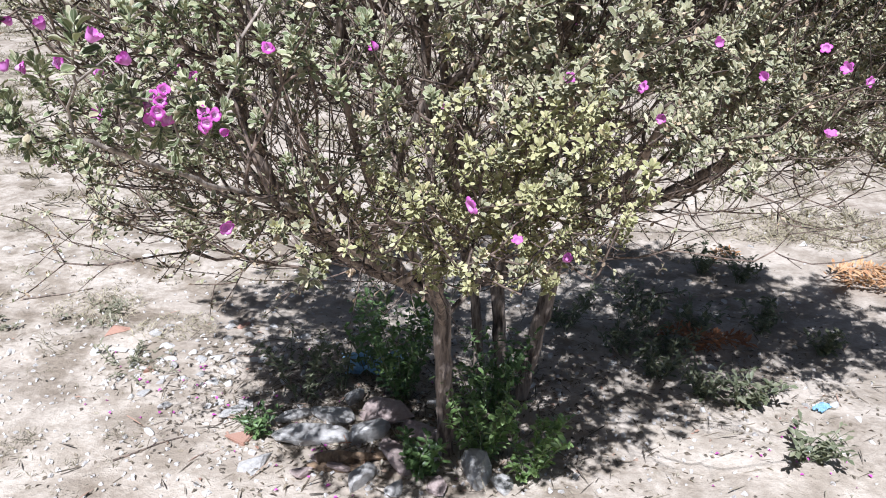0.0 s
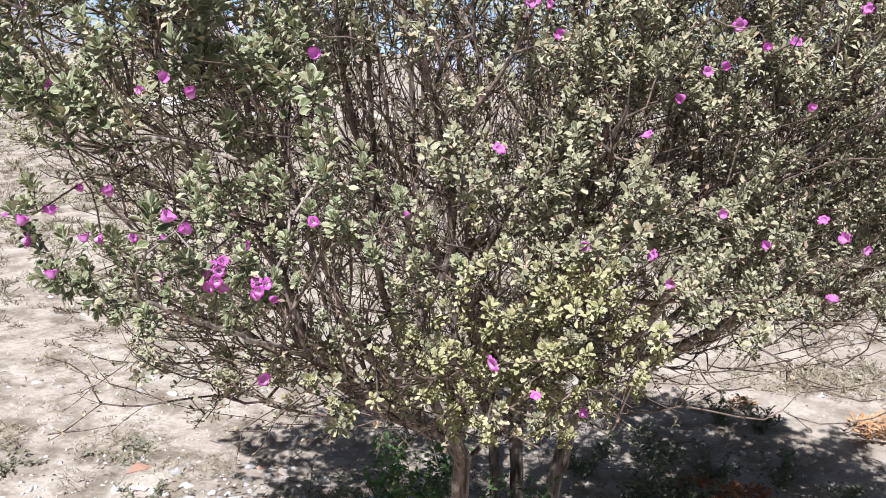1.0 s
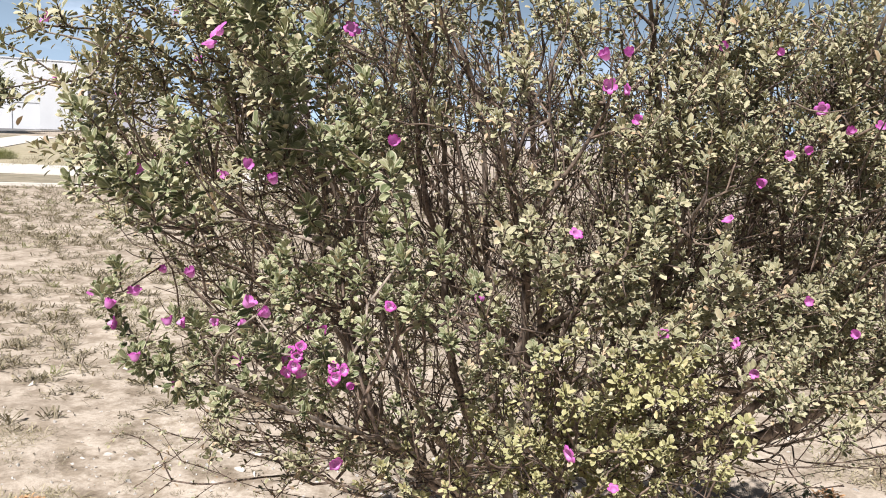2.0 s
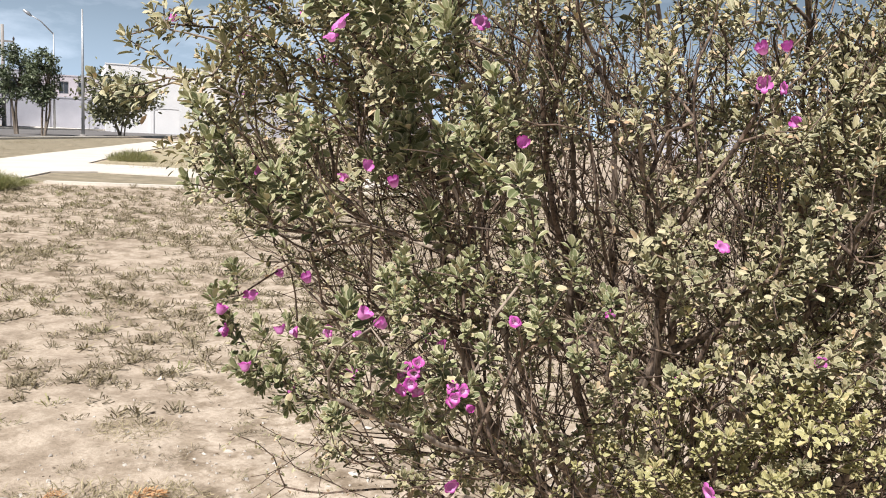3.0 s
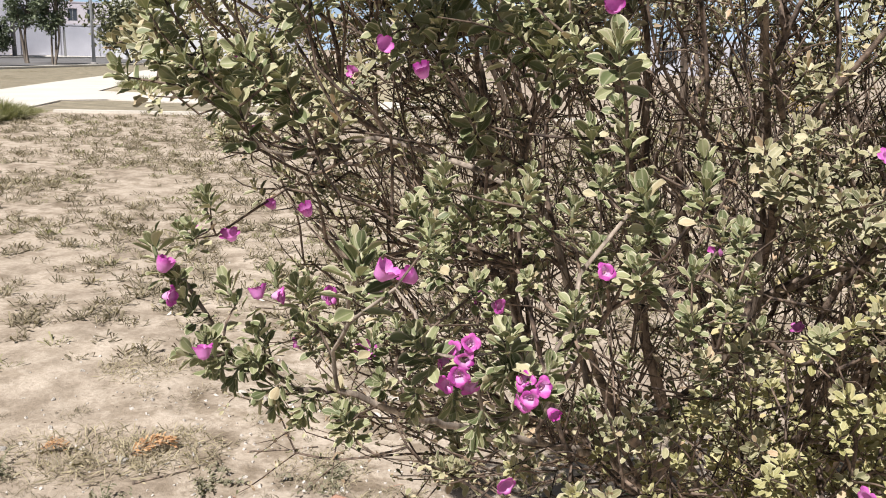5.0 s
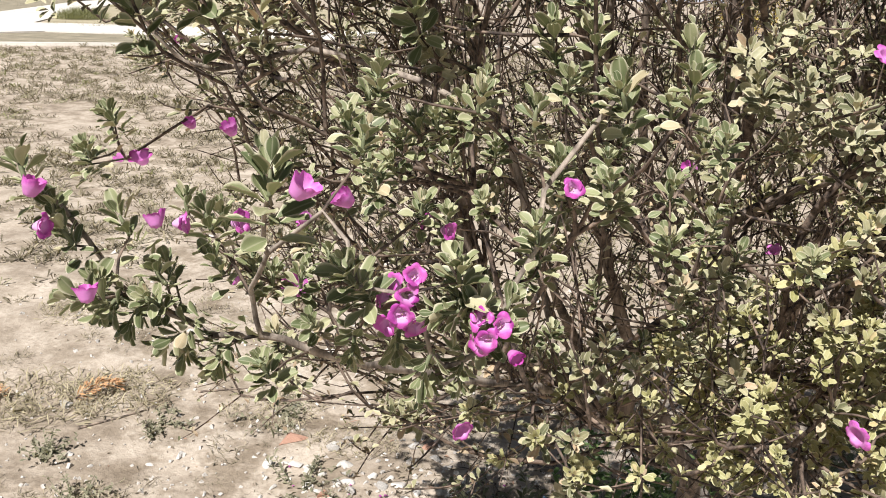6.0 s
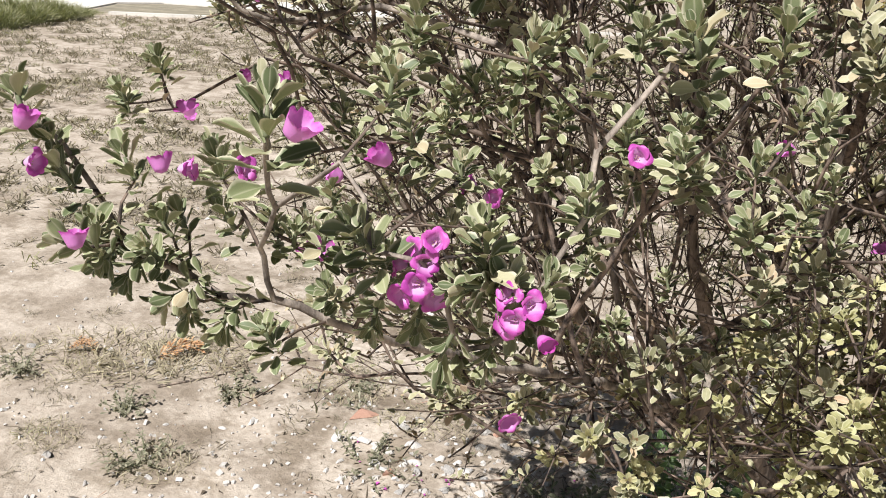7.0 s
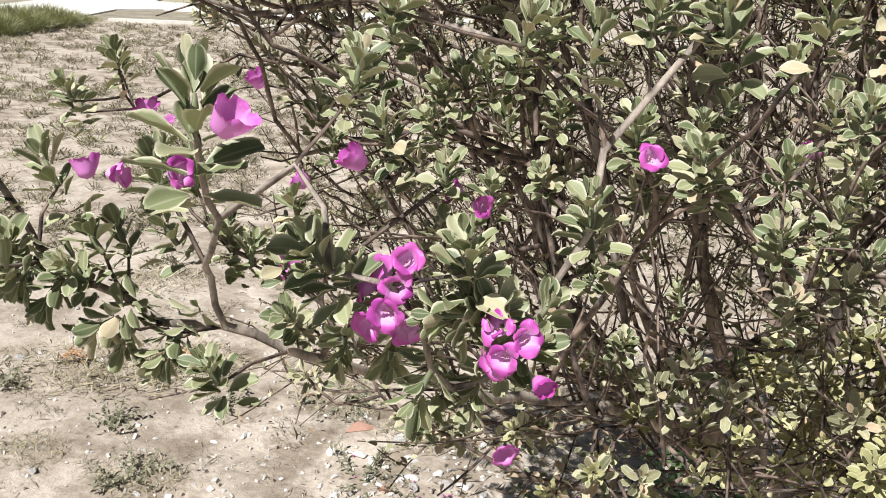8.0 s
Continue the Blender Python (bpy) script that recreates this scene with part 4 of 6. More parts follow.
tip_axis[:len(SPRIGS)] = row_axis
tip_rot = frames_from(tip_axis, rng.uniform(0, 6.28, len(tips)))
tip_size = np.clip(rng.normal(1.0, 0.18, len(tips)), 0.6, 1.4)
tip_size[tip_kind == 1] *= 0.86
tip_size[len(SPRIGS):len(SPRIGS) + len(SPRIGS_LOW)] *= 0.82
tip_size[:len(SPRIGS)] = [row[3] / 18.0 for row in SPRIGS]
tip_pos[:len(SPRIGS)] = [row[:3] for row in SPRIGS]
# tips close to the camera's last position
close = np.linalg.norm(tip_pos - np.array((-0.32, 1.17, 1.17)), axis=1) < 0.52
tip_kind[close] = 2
variant = rng.integers(0, len(plans), len(tips))
near = tip_kind == 2
fol_v, fol_q, fol_uv, fol_slot, base = [], [], [], [], 0
for k, (at, turn, size) in enumerate(plans):
    for slot, back in ((0, False), (1, False), (0, True), (1, True)):
        sel = np.where((variant == k) & ~near & (tip_kind == slot) & (((tip_pos[:, 1] > 2.2) | (tip_pos[:, 0] > 0.3) | (tip_pos[:, 2] > 1.75)) == back))[0]
        if len(sel) == 0:
            continue
        rot = np.einsum("nij,ljk->nlik", tip_rot[sel], turn).reshape(-1, 3, 3)
        pos = (tip_pos[sel][:, None] + np.einsum("nij,lj->nli", tip_rot[sel], at) * tip_size[sel][:, None, None]).reshape(-1, 3)
        sz = (tip_size[sel][:, None] * size[None]).ravel() * rng.uniform(0.85, 1.15, len(pos))
        v, q, uv = blades(LEAF_BACK if back else LEAF, rot, pos, sz)
        fol_v.append(v)
        fol_q.append(q + base)
        fol_uv.append(uv)
        fol_slot.append(np.full(len(q), slot))
        base += len(v)
# small leaves set singly along the inner shoots, some of them dry
for slot, count in ((0, 8000), (2, 4600)):
    pick = rng.integers(0, len(shoot_line), count)
    along = rng.uniform(1.2, 3.0, count)
    low = along.astype(int).clip(0, 2)
    pos = shoot_line[pick, low] + (shoot_line[pick, low + 1] - shoot_line[pick, low]) * (along - low)[:, None]
    rot = leaf_turn(rng.uniform(0, 6.28, count), rng.normal(0.35 if slot == 0 else -0.3, 0.5, count), rng.normal(0, 0.5, count))
    v, q, uv = blades(LEAF_BACK, rot, pos, rng.uniform(0.006, 0.0135, count))
    fol_v.append(v)
    fol_q.append(q + base)
    fol_uv.append(uv)
    fol_slot.append(np.full(len(q), slot))
    base += len(v)
drooping = np.where((grown.pos[:N, 0] < -0.42) & (grown.pos[:N, 2] > 0.5) & (grown.pos[:N, 2] < 0.86) & (grown.pos[:N, 1] < 2.5) & (radius < 0.003))[0]
for slot, count in ((0, 2000), (2, 900)):
    rot = leaf_turn(rng.uniform(0, 6.28, count), rng.normal(0.1, 0.5, count), rng.normal(0, 0.5, count))
    v, q, uv = blades(LEAF_BACK, rot, grown.pos[rng.choice(drooping, count)] + rng.normal(0, 0.003, (count, 3)), rng.uniform(0.006, 0.013, count))
    fol_v.append(v)
    fol_q.append(q + base)
    fol_uv.append(uv)
    fol_slot.append(np.full(len(q), slot))
    base += len(v)
crown = held("crown", big_mesh("crown", np.concatenate(fol_v), np.concatenate(fol_q), [M_LEAF, M_LEAF_YELLOW, M_LEAF_DRY], np.concatenate(fol_uv), np.concatenate(fol_slot)), shrub, "small felted grey-green leaves in rosettes")
tagged(crown, kind="stuff")

# the nearest sprigs carry single leaves
leaf_data = [mesh_of("leaf", *[a.tolist() for a in leaf_shape(4, 8, w, c, d, 0.14)[:2]], M_LEAF_NEAR, leaf_shape(4, 8, w, c, d, 0.14)[2], True)
             for w, c, d in ((0.58, 0.20, 0.04), (0.63, 0.26, 0.12), (0.53, 0.14, 0.14), (0.60, 0.22, -0.03))]
for i in np.where(near)[0]:
    at, turn, size = near_plans[variant[i] % 3]
    stub = np.stack((grown.pos[tips[i]], grown.pos[tips[i]] * 0.5 + (tip_pos[i] - tip_axis[i] * 0.006) * 0.5, tip_pos[i], tip_pos[i] + tip_axis[i] * 0.004))
    sprig = part("sprig", tube(stub.tolist(), [0.0014, 0.0013, 0.0012, 0.0006], 6), M_CALYX, shrub)
    for k in range(len(at)):
        r3 = tip_rot[i] @ turn[k] * (size[k] * tip_size[i])
        m = Matrix(r3.tolist()).to_4x4()
        m.translation = Vector((tip_pos[i] + tip_rot[i] @ at[k] * tip_size[i]).tolist())
        held("leaf", leaf_data[int(rng.integers(0, 4))], sprig, "", m)


# flowers: a bell with five rounded lobes
def bell_mesh(seed, opened, mat, ruffled):
    g = random.Random(seed)
    nu, nv = 40, 10
    verts, uvs, quads = [], [], []
    tilt = [g.uniform(-1, 1) for _ in range(5)]
    wide = [g.uniform(0.88, 1.14) for _ in range(5)]
    for j in range(nv + 1):
        v = j / nv
        for i in range(nu + 1):
            a = 2 * math.pi * i / nu
            t = (i / nu * 5) % 5
            lobe, s = int(t) % 5, 2 * (t % 1) - 1
            round_off = math.sqrt(max(0.0, 1 - 0.97 * s * s)) if ruffled else 1 - 0.5 * abs(s) ** 5
            flare = max(0.0, (v - 0.5) / 0.5)
            r = float(np.interp(v, [0, 0.08, 0.5, 0.78, 1.0], [0.0001, 0.0042, 0.0076, 0.0076 + 0.0026 * opened, 0.0076 + 0.0052 * opened]))
            r *= 1 - flare ** 1.5 * 0.40 * (1 - round_off)
            r *= 1 + flare * (wide[lobe] - 1) * round_off
            z = float(np.interp(v, [0, 0.5, 1.0], [0.003, 0.012, 0.018 - 0.004 * opened]))
            z += flare * (0.0022 * tilt[lobe] * round_off - 0.0035 * (1 - round_off)) - flare ** 3 * 0.002 * opened * round_off + flare * 0.0004 * math.sin(11 * a + seed)
            verts.append((r * math.cos(a), r * math.sin(a), z))
            uvs.append((i / nu, v))
    for j in range(nv):
        for i in range(nu):
            a = j * (nu + 1) + i
            quads.append((a, a + 1, a + nu + 2, a + nu + 1))
    return mesh_of("flower", verts, quads, mat, uvs, True)


def petal_mesh(seed, w):
    v, q, uv = leaf_shape(8, 9, w, 0.0, 0.0, 0.5)
    g = np.random.default_rng(seed)
    v = v.copy()
    a = uv[:, 1]
    half = 0.5 * w * np.sqrt(np.clip(1 - (1.50 * (a - 0.58)) ** 2, 0.02, 1))
    across = uv[:, 0] * 2 - 1
    v[:, 0] = across * half
    v[:, 1] = a - 0.30 * across ** 2 * a ** 2
    v[:, 2] = 0.16 * (v[:, 0] / w * 2) ** 2 * w * 0.5 + 0.22 * np.sin(a * 2.4) - 0.30 * a ** 3
    v[:, 2] += 0.04 * np.sin(9 * v[:, 0] + seed) * v[:, 1] + 0.03 * np.sin(11 * v[:, 0] + 2 * seed) * v[:, 1] ** 2 + g.normal(0, 0.004, len(v)) * v[:, 1]
    uv = uv.copy()
    uv[:, 1] = 0.50 + 0.5 * uv[:, 1]
    return mesh_of("petal", v.tolist(), q.tolist(), M_PETAL, uv, True)


bells = [bell_mesh(s, o, M_PETAL_DEEP, s < 5) for s, o in ((1, 0.9), (2, 0.7), (3, 0.45), (4, 1.0), (5, 0.15), (6, 0.3))]
petals = [petal_mesh(s, w) for s, w in ((1, 1.34), (2, 1.45), (3, 1.25))]


def throat_mesh():
    bm = tube([(0, 0, 0.004), (0, 0, 0.006), (0, 0, 0.0095), (0, 0, 0.0125)], [0.0016, 0.0034, 0.0054, 0.0066], 14)
    bm.faces.ensure_lookup_table()
    bmesh.ops.delete(bm, geom=[bm.faces[-1]], context="FACES_ONLY")
    me = bpy.data.meshes.new("flower")
    bm.to_mesh(me)
    bm.free()
    layer = me.uv_layers.new(name="UVMap")
    for loop in me.loops:
        layer.data[loop.index].uv = (0.5, 0.1 + 25 * me.vertices[loop.vertex_index].co.z)
    me.materials.append(M_PETAL)
    return me


THROAT = throat_mesh()


def calyx_mesh():
    v, q, uv = leaf_shape(2, 3, 0.34, 0.3, 0.1, 0.2)
    az = np.arange(5) * 2 * np.pi / 5
    vv, qq, uu = blades((v, q, uv), leaf_turn(az, np.full(5, radians(55))), np.zeros((5, 3)), np.full(5, 0.006))
    return big_mesh("calyx", vv, qq, [M_CALYX], uu)


def stamen_mesh():
    bm = bmesh.new()
    for k in range(4):
        a = 1.57 * k + 0.4
        m = Matrix.Translation((0.0018 * math.cos(a), 0.0018 * math.sin(a), 0.0105))
        bmesh.ops.create_icosphere(bm, subdivisions=1, radius=0.0007, matrix=m @ Matrix.Diagonal((1, 1, 1.6, 1)))
    me = bpy.data.meshes.new("stamens")
    bm.to_mesh(me)
    bm.free()
    me.materials.append(M_STAMEN)
    return me


CALYX, STAMENS = calyx_mesh(), stamen_mesh()


def flower_pose(p, facing, size):
    z = Vector(facing).normalized()
    m = z.to_track_quat("Z", "Y").to_matrix().to_4x4() @ Matrix.Rotation(random.uniform(0, 6.28), 4, "Z") @ Matrix.Scale(size, 4)
    m.translation = Vector(p) - z * 0.012 * size
    return m


def flower(p, facing, size=1.0, fine=False, bud=False):
    m = flower_pose(p, facing, size)
    if not fine:
        return held("flower", bells[4] if bud else bells[random.randrange(4)], shrub, "", m)
    body = held("flower", THROAT, shrub, "magenta bell flower with a pale throat", m)
    held("calyx", CALYX, body)
    held("stamen", STAMENS, body)
    for k in range(5):
        turn = Matrix.Rotation(k * 2 * math.pi / 5 + random.uniform(-0.1, 0.1), 4, "Z") @ Matrix.Translation((0.0048, 0, 0.012))
        turn = turn @ Matrix.Rotation(-math.pi / 2, 4, "Z") @ Matrix.Rotation(radians(random.uniform(12, 72)), 4, "X") @ Matrix.Rotation(random.uniform(-0.35, 0.35), 4, "Y") @ Matrix.Scale(random.uniform(0.0085, 0.0118), 4)
        held("petal", petals[random.randrange(3)], body, "", turn)
    return body


def cluster(p, offsets, size, buds=()):
    for k, (dx, dy, dz, fx, fy, fz) in enumerate(offsets):
        flower((p[0] + dx, p[1] + dy, p[2] + dz), (fx, fy, fz), size * random.uniform(0.92, 1.08), True)
    for dx, dy, dz, fx, fy, fz in buds:
        flower((p[0] + dx, p[1] + dy, p[2] + dz), (fx, fy, fz), size, False, True)


cluster((-0.441, 1.405, 1.066), [(0.002, -0.004, -0.005, 0.15, -0.95, 0.05), (0.006, 0.002, 0.012, 0.4, -0.7, 0.45), (0.004, -0.002, 0.004, 0.5, -0.85, 0.1), (-0.005, -0.001, -0.012, -0.2, -0.85, -0.4), (-0.012, 0.005, -0.002, -0.8, -0.5, 0.1), (0.007, 0.002, -0.012, 0.6, -0.7, -0.3), (-0.004, 0.003, 0.006, -0.5, -0.8, 0.3)], 0.52)
cluster((-0.396, 1.405, 1.053), [(0.000, -0.002, 0.000, 0.05, -0.97, 0.0), (-0.004, 0.002, 0.008, -0.3, -0.75, 0.5), (0.005, 0.002, 0.006, 0.5, -0.75, 0.3), (-0.005, 0.002, -0.005, -0.6, -0.7, -0.3)], 0.46, [(0.013, 0.0, -0.008, 0.7, -0.6, -0.2)])
FRONT_FLOWERS = [
    (-0.466, 1.355, 1.131, 0.65, 0.15, 0.7), (-0.576, 1.402, 1.094, -0.3, 0.25, 0.8), (-0.562, 1.404, 1.092, 0.9, 0.42, 0.12),
    (-0.614, 1.362, 1.116, 0.3, 0.2, 0.8), (-0.612, 1.362, 1.096, 0.8, 0.2, 0.1), (-0.584, 1.356, 1.068, -0.2, 0.2, 0.8), (-0.521, 1.392, 1.100, 0.8, -0.2, 0.4),
    (-0.463, 1.512, 1.076, -0.7, -0.3, 0.5), (-0.452, 1.512, 1.071, 0.8, -0.4, 0.1), (-0.382, 1.540, 1.097, 0.4, -0.7, 0.4),
]
for k, (x, y, z, fx, fy, fz) in enumerate(FRONT_FLOWERS):
    if k in (0, 1, 3, 5):
        held("flower", bells[(5, 5, 1, 4, 2, 5)[k]], shrub, "", flower_pose((x, y, z), (fx, fy, fz), 0.66 if k else 0.78))
    else:
        flower((x, y, z), (fx, fy, fz), 0.52 if k else 0.66, True)
MID_FLOWERS = [
    (-0.321, 1.80, 1.064), (-0.536, 1.490, 1.076), (-0.520, 1.515, 1.084), (-0.537, 1.48, 1.035), (-0.475, 1.645, 0.860), (-1.04, 1.96, 0.985), (-0.746, 1.69, 1.090), (-0.740, 1.61, 1.075),
    (-0.540, 1.435, 1.385), (-0.550, 1.44, 1.372), (-0.770, 1.67, 1.226), (-0.551, 1.535, 1.248), (-0.104, 1.92, 0.982), (-0.235, 1.91, 0.968), (-0.053, 2.09, 1.072), (-0.168, 1.71, 1.394),
]
UPPER_FLOWERS = [
    (-0.14, 1.84, 1.41), (-0.12, 1.83, 1.32), (-0.01, 1.94, 1.43), (0.08, 2.00, 1.43), (0.10, 1.97, 1.28), (-0.40, 1.60, 1.28),
    (-0.54, 1.58, 1.23), (-1.05, 2.10, 1.23), (-1.02, 2.08, 1.13), (-0.70, 1.68, 1.09), (-0.19, 1.75, 1.17), (0.01, 1.87, 1.19),
    (-0.07, 1.78, 1.04), (-0.18, 1.67, 0.90), (-0.46, 1.62, 1.41), (-0.61, 1.67, 1.44), (-0.81, 1.91, 1.39), (-1.10, 2.14, 1.34),
    (-1.24, 2.15, 1.37), (-1.00, 2.18, 1.50), (0.14, 1.94, 1.07), (0.22, 1.98, 1.02), (0.31, 2.02, 1.06), (0.39, 2.04, 1.01),
    (0.06, 1.85, 0.98), (-0.12, 1.75, 0.83), (-0.05, 1.82, 0.78), (0.33, 1.99, 0.94), (0.03, 1.85, 1.02), (0.35, 2.03, 1.03),
    (0.15, 2.03, 1.35), (0.25, 2.08, 1.33), (0.13, 2.00, 1.29), (0.06, 1.93, 1.24), (0.28, 2.06, 1.23), (0.37, 2.14, 1.39),
    (0.20, 2.06, 1.32), (-0.14, 1.83, 1.36),
]
for x, y, z in MID_FLOWERS + UPPER_FLOWERS:
    flower((x, y, z), (random.uniform(-1.0, 1.0), -0.55, random.uniform(-0.3, 1.0)), random.uniform(0.66, 0.90), False, random.random() < 0.3)
outer = np.where((tip_kind == 0) & (tip_pos[:, 1] < 2.6) & (crown_depth(tip_pos) > 0.82))[0]
for i in rng.choice(outer, 45, replace=False):
    out_way = np.array((tip_pos[i][0] - CROWN[0], tip_pos[i][1] - CROWN[1], 0.3))
    side = unit(out_way + rng.normal(0, 0.4, 3))
    flower((tip_pos[i] + side * 0.014 - tip_axis[i] * 0.008).tolist(), side.tolist(), random.uniform(0.68, 0.95), False, random.random() < 0.5)


# ---- plants and litter on the ground ----
def on_ground(x, y, lift=0.0):
    return Vector((x, y, ground_height(x, y) + lift))


BLADE = leaf_shape(1, 2, 0.08, 0.0, 0.35, 0.1)
FINE_BLADE = leaf_shape(1, 2, 0.028, 0.0, 0.35, 0.1)
BLADE_FAR = leaf_shape(1, 1, 0.30, 0.0, 0.2, 0.5)
WEED_LEAF = leaf_shape(2, 3, 0.48, 0.2, 0.25, 0.12)
SMALL_LEAF = leaf_shape(2, 2, 0.45, 0.2, 0.2, 0.25)


def tuft_arrays(cx, cy, spread, height, count, g, blade=BLADE):
    """Blades of one low dry tuft."""
    n = count
    a, r = g.uniform(0, 6.28, n), spread * np.sqrt(g.random(n))
    x, y = cx + r * np.cos(a), cy + r * np.sin(a) * 0.8
    z = np.array([ground_height(float(p), float(q)) for p, q in zip(x, y)]) - 0.002
    lift = np.radians(g.uniform(8, 75, n))
    size = height * g.uniform(0.5, 1.25, n) / np.maximum(0.7, np.sin(lift))
    return blades(blade, leaf_turn(g.uniform(0, 6.28, n), lift, g.normal(0, 0.5, n)), np.stack((x, y, z), 1), size)


def stuff(name, pieces, mat, label, category):
    base, vs, qs, us = 0, [], [], []
    for v, q, uv in pieces:
        vs.append(v)
        qs.append(q + base)
        us.append(uv)
        base += len(v)
    ob = new(name, big_mesh(name, np.concatenate(vs), np.concatenate(qs), [mat], np.concatenate(us)))
    return tagged(ob, label, category, kind="stuff")


def scatter_tufts():
    g = np.random.default_rng(5)
    dry, olive, straw = [], [], []
    made = 0
    while made < 8000:
        far = g.random() ** 1.15
        d, b = 1.6 + 15.0 * far, radians(g.uniform(-58, 32))
        x, y = -0.2 + d * math.sin(b), 0.8 + d * math.cos(b)
        if y < 2.1 or (abs(x + 0.1) < 0.75 and 2.1 < y < 3.1):
            continue
        patch = noise.noise(Vector((x * 1.0, y * 1.0, 9.0))) * 0.6 + 0.6 * noise.noise(Vector((x * 3.2, y * 3.2, 2.0)))
        if d < 5 and x > -0.9 and y < 4.2 and patch < 0.15:
            continue
        if g.random() > (0.5 + 0.9 * patch) * float(np.interp(d, [2, 4, 5.5], [0.10, 0.35, 1.0])):
            continue
        spread = g.uniform(0.018, 0.065) * (1 + 0.05 * d)
        count = int(24 if d > 3.6 else 42)
        (olive if g.random() < 0.06 else dry).append(tuft_arrays(x, y, spread, g.uniform(0.018, 0.045) * (1 + 0.04 * d) * (1.0 if d > 3.6 else 0.5), count, g, BLADE_FAR if d > 3.6 else BLADE))
        made += 1
    for x, y, s, h in ((-2.10, 2.86, 0.20, 0.07), (-1.93, 2.98, 0.16, 0.06), (-1.66, 2.46, 0.10, 0.035), (-1.97, 2.43, 0.09, 0.03), (-2.49, 3.49, 0.16, 0.05), (-1.45, 3.05, 0.14, 0.04),
                       (0.95, 4.25, 0.22, 0.07), (1.25, 4.3, 0.25, 0.08), (1.5, 4.1, 0.2, 0.06), (1.35, 3.35, 0.12, 0.07), (-2.3, 2.75, 0.2, 0.05), (-1.15, 2.95, 0.12, 0.035)):
        straw.append(tuft_arrays(x, y, s * 1.1, h * 0.6, 620, g))
    stuff("dry_grass", dry, M_DRY, "low scruffy grey-brown dry grass tufts", "dry grass")
    stuff("straw_tufts", straw, M_STRAW, "fuzzy pale straw-coloured dead grass tufts", "dry grass")
    stuff("sparse_weeds", olive, M_GRASSGREEN, "small olive green weeds in dry soil", "weeds")


scatter_tufts()


def weed(name, x, y, height, spread, stems, mat, label, leaf=WEED_LEAF, leaf_size=0.023, per_stem=28, seed=0):
    """A leafy plant: thin stems from one foot, leaves all along."""
    g = np.random.default_rng(seed)
    plant = new(name)
    plant.location = on_ground(x, y)
    tagged(plant, label, "weed")
    vs, pos, az, lift = [], [], [], []
    sv, sq, base = [], [], 0
    for _ in range(stems):
        a = g.uniform(0, 6.28)
        r, h = spread * math.sqrt(g.random()), height * g.uniform(0.55, 1.05)
        foot = np.array((0.12 * r * math.cos(a), 0.12 * r * math.sin(a), -0.01))
        top = np.array((r * math.cos(a), r * math.sin(a), h))
        knee = foot * 0.5 + top * 0.5 + np.array((-0.1 * r * math.cos(a), -0.1 * r * math.sin(a), 0.12 * h)) + g.normal(0, 0.008, 3)
        t = np.linspace(0, 1, 7)[:, None]
        line = foot * (1 - t) ** 2 + 2 * knee * t * (1 - t) + top * t * t
        ring = np.array(((1, 0, 0), (-0.5, 0.87, 0), (-0.5, -0.87, 0))) * 0.0017
        v = (line[:, None] + ring[None] * (1.1 - t[:, :, None] * 0.7)).reshape(-1, 3)
        k = np.arange(6)[:, None] * 3
        q = np.stack((k + [0, 1, 2], k + [1, 2, 0], k + [4, 5, 3], k + [3, 4, 5]), 2).reshape(-1, 4)
        sv.append(v)
        sq.append(q + base)
        base += len(v)
        s = g.uniform(0.15, 1.0, per_stem)
        pos.append(foot * (1 - s[:, None]) ** 2 + 2 * knee * (s * (1 - s))[:, None] + top * (s * s)[:, None])
        az.append(g.uniform(0, 6.28, per_stem))
        lift.append(np.radians(g.uniform(-15, 60, per_stem)))
    tagged(held("stalk_clump", big_mesh("stalk_clump", np.concatenate(sv), np.concatenate(sq), [M_CALYX]), plant), kind="stuff")
    pos, az, lift = np.concatenate(pos), np.concatenate(az), np.concatenate(lift)
    v, q, uv = blades(leaf, leaf_turn(az, lift, g.normal(0, 0.4, len(az))), pos, leaf_size * g.uniform(0.6, 1.25, len(az)))
    tagged(held("foliage", big_mesh("foliage", v, q, [mat], uv), plant), kind="stuff")
    return plant


GREEN_LABEL = "dark green leafy weed growing at the foot of the shrub"
weed("leafy_weed", -0.40, 2.66, 0.34, 0.16, 34, M_WEED, GREEN_LABEL, seed=1)
weed("leafy_weed", -0.51, 2.78, 0.27, 0.11, 9, M_WEED, GREEN_LABEL, seed=2, per_stem=18)
# this weed and the next have sunlight put into their leaf colour
weed("leafy_weed", -0.16, 2.44, 0.23, 0.13, 20, M_WEED_SUNLIT, "fresh green leafy weed in front of the stems, coloured as sunlit", seed=3)
weed("leafy_weed", -0.06, 2.37, 0.17, 0.11, 12, M_WEED_SUNLIT, "fresh green leafy weed in front of the stems, coloured as sunlit", seed=4)
weed("leafy_weed", -0.16, 2.64, 0.26, 0.11, 18, M_WEED, GREEN_LABEL, seed=5)
weed("leafy_weed", -0.66, 2.60, 0.16, 0.12, 5, M_WEED_GREY, "sparse dull weed in the shade of the shrub", SMALL_LEAF, 0.025, seed=6)
weed("leafy_weed", -0.56, 2.66, 0.16, 0.12, 6, M_WEED_GREY, "sparse dull weed in the shade of the shrub", SMALL_LEAF, 0.022, 18, seed=61)
weed("leafy_weed", -0.74, 2.78, 0.10, 0.12, 5, M_WEED_GREY, "sparse dull weed in the shade of the shrub", SMALL_LEAF, 0.022, 18, seed=62)
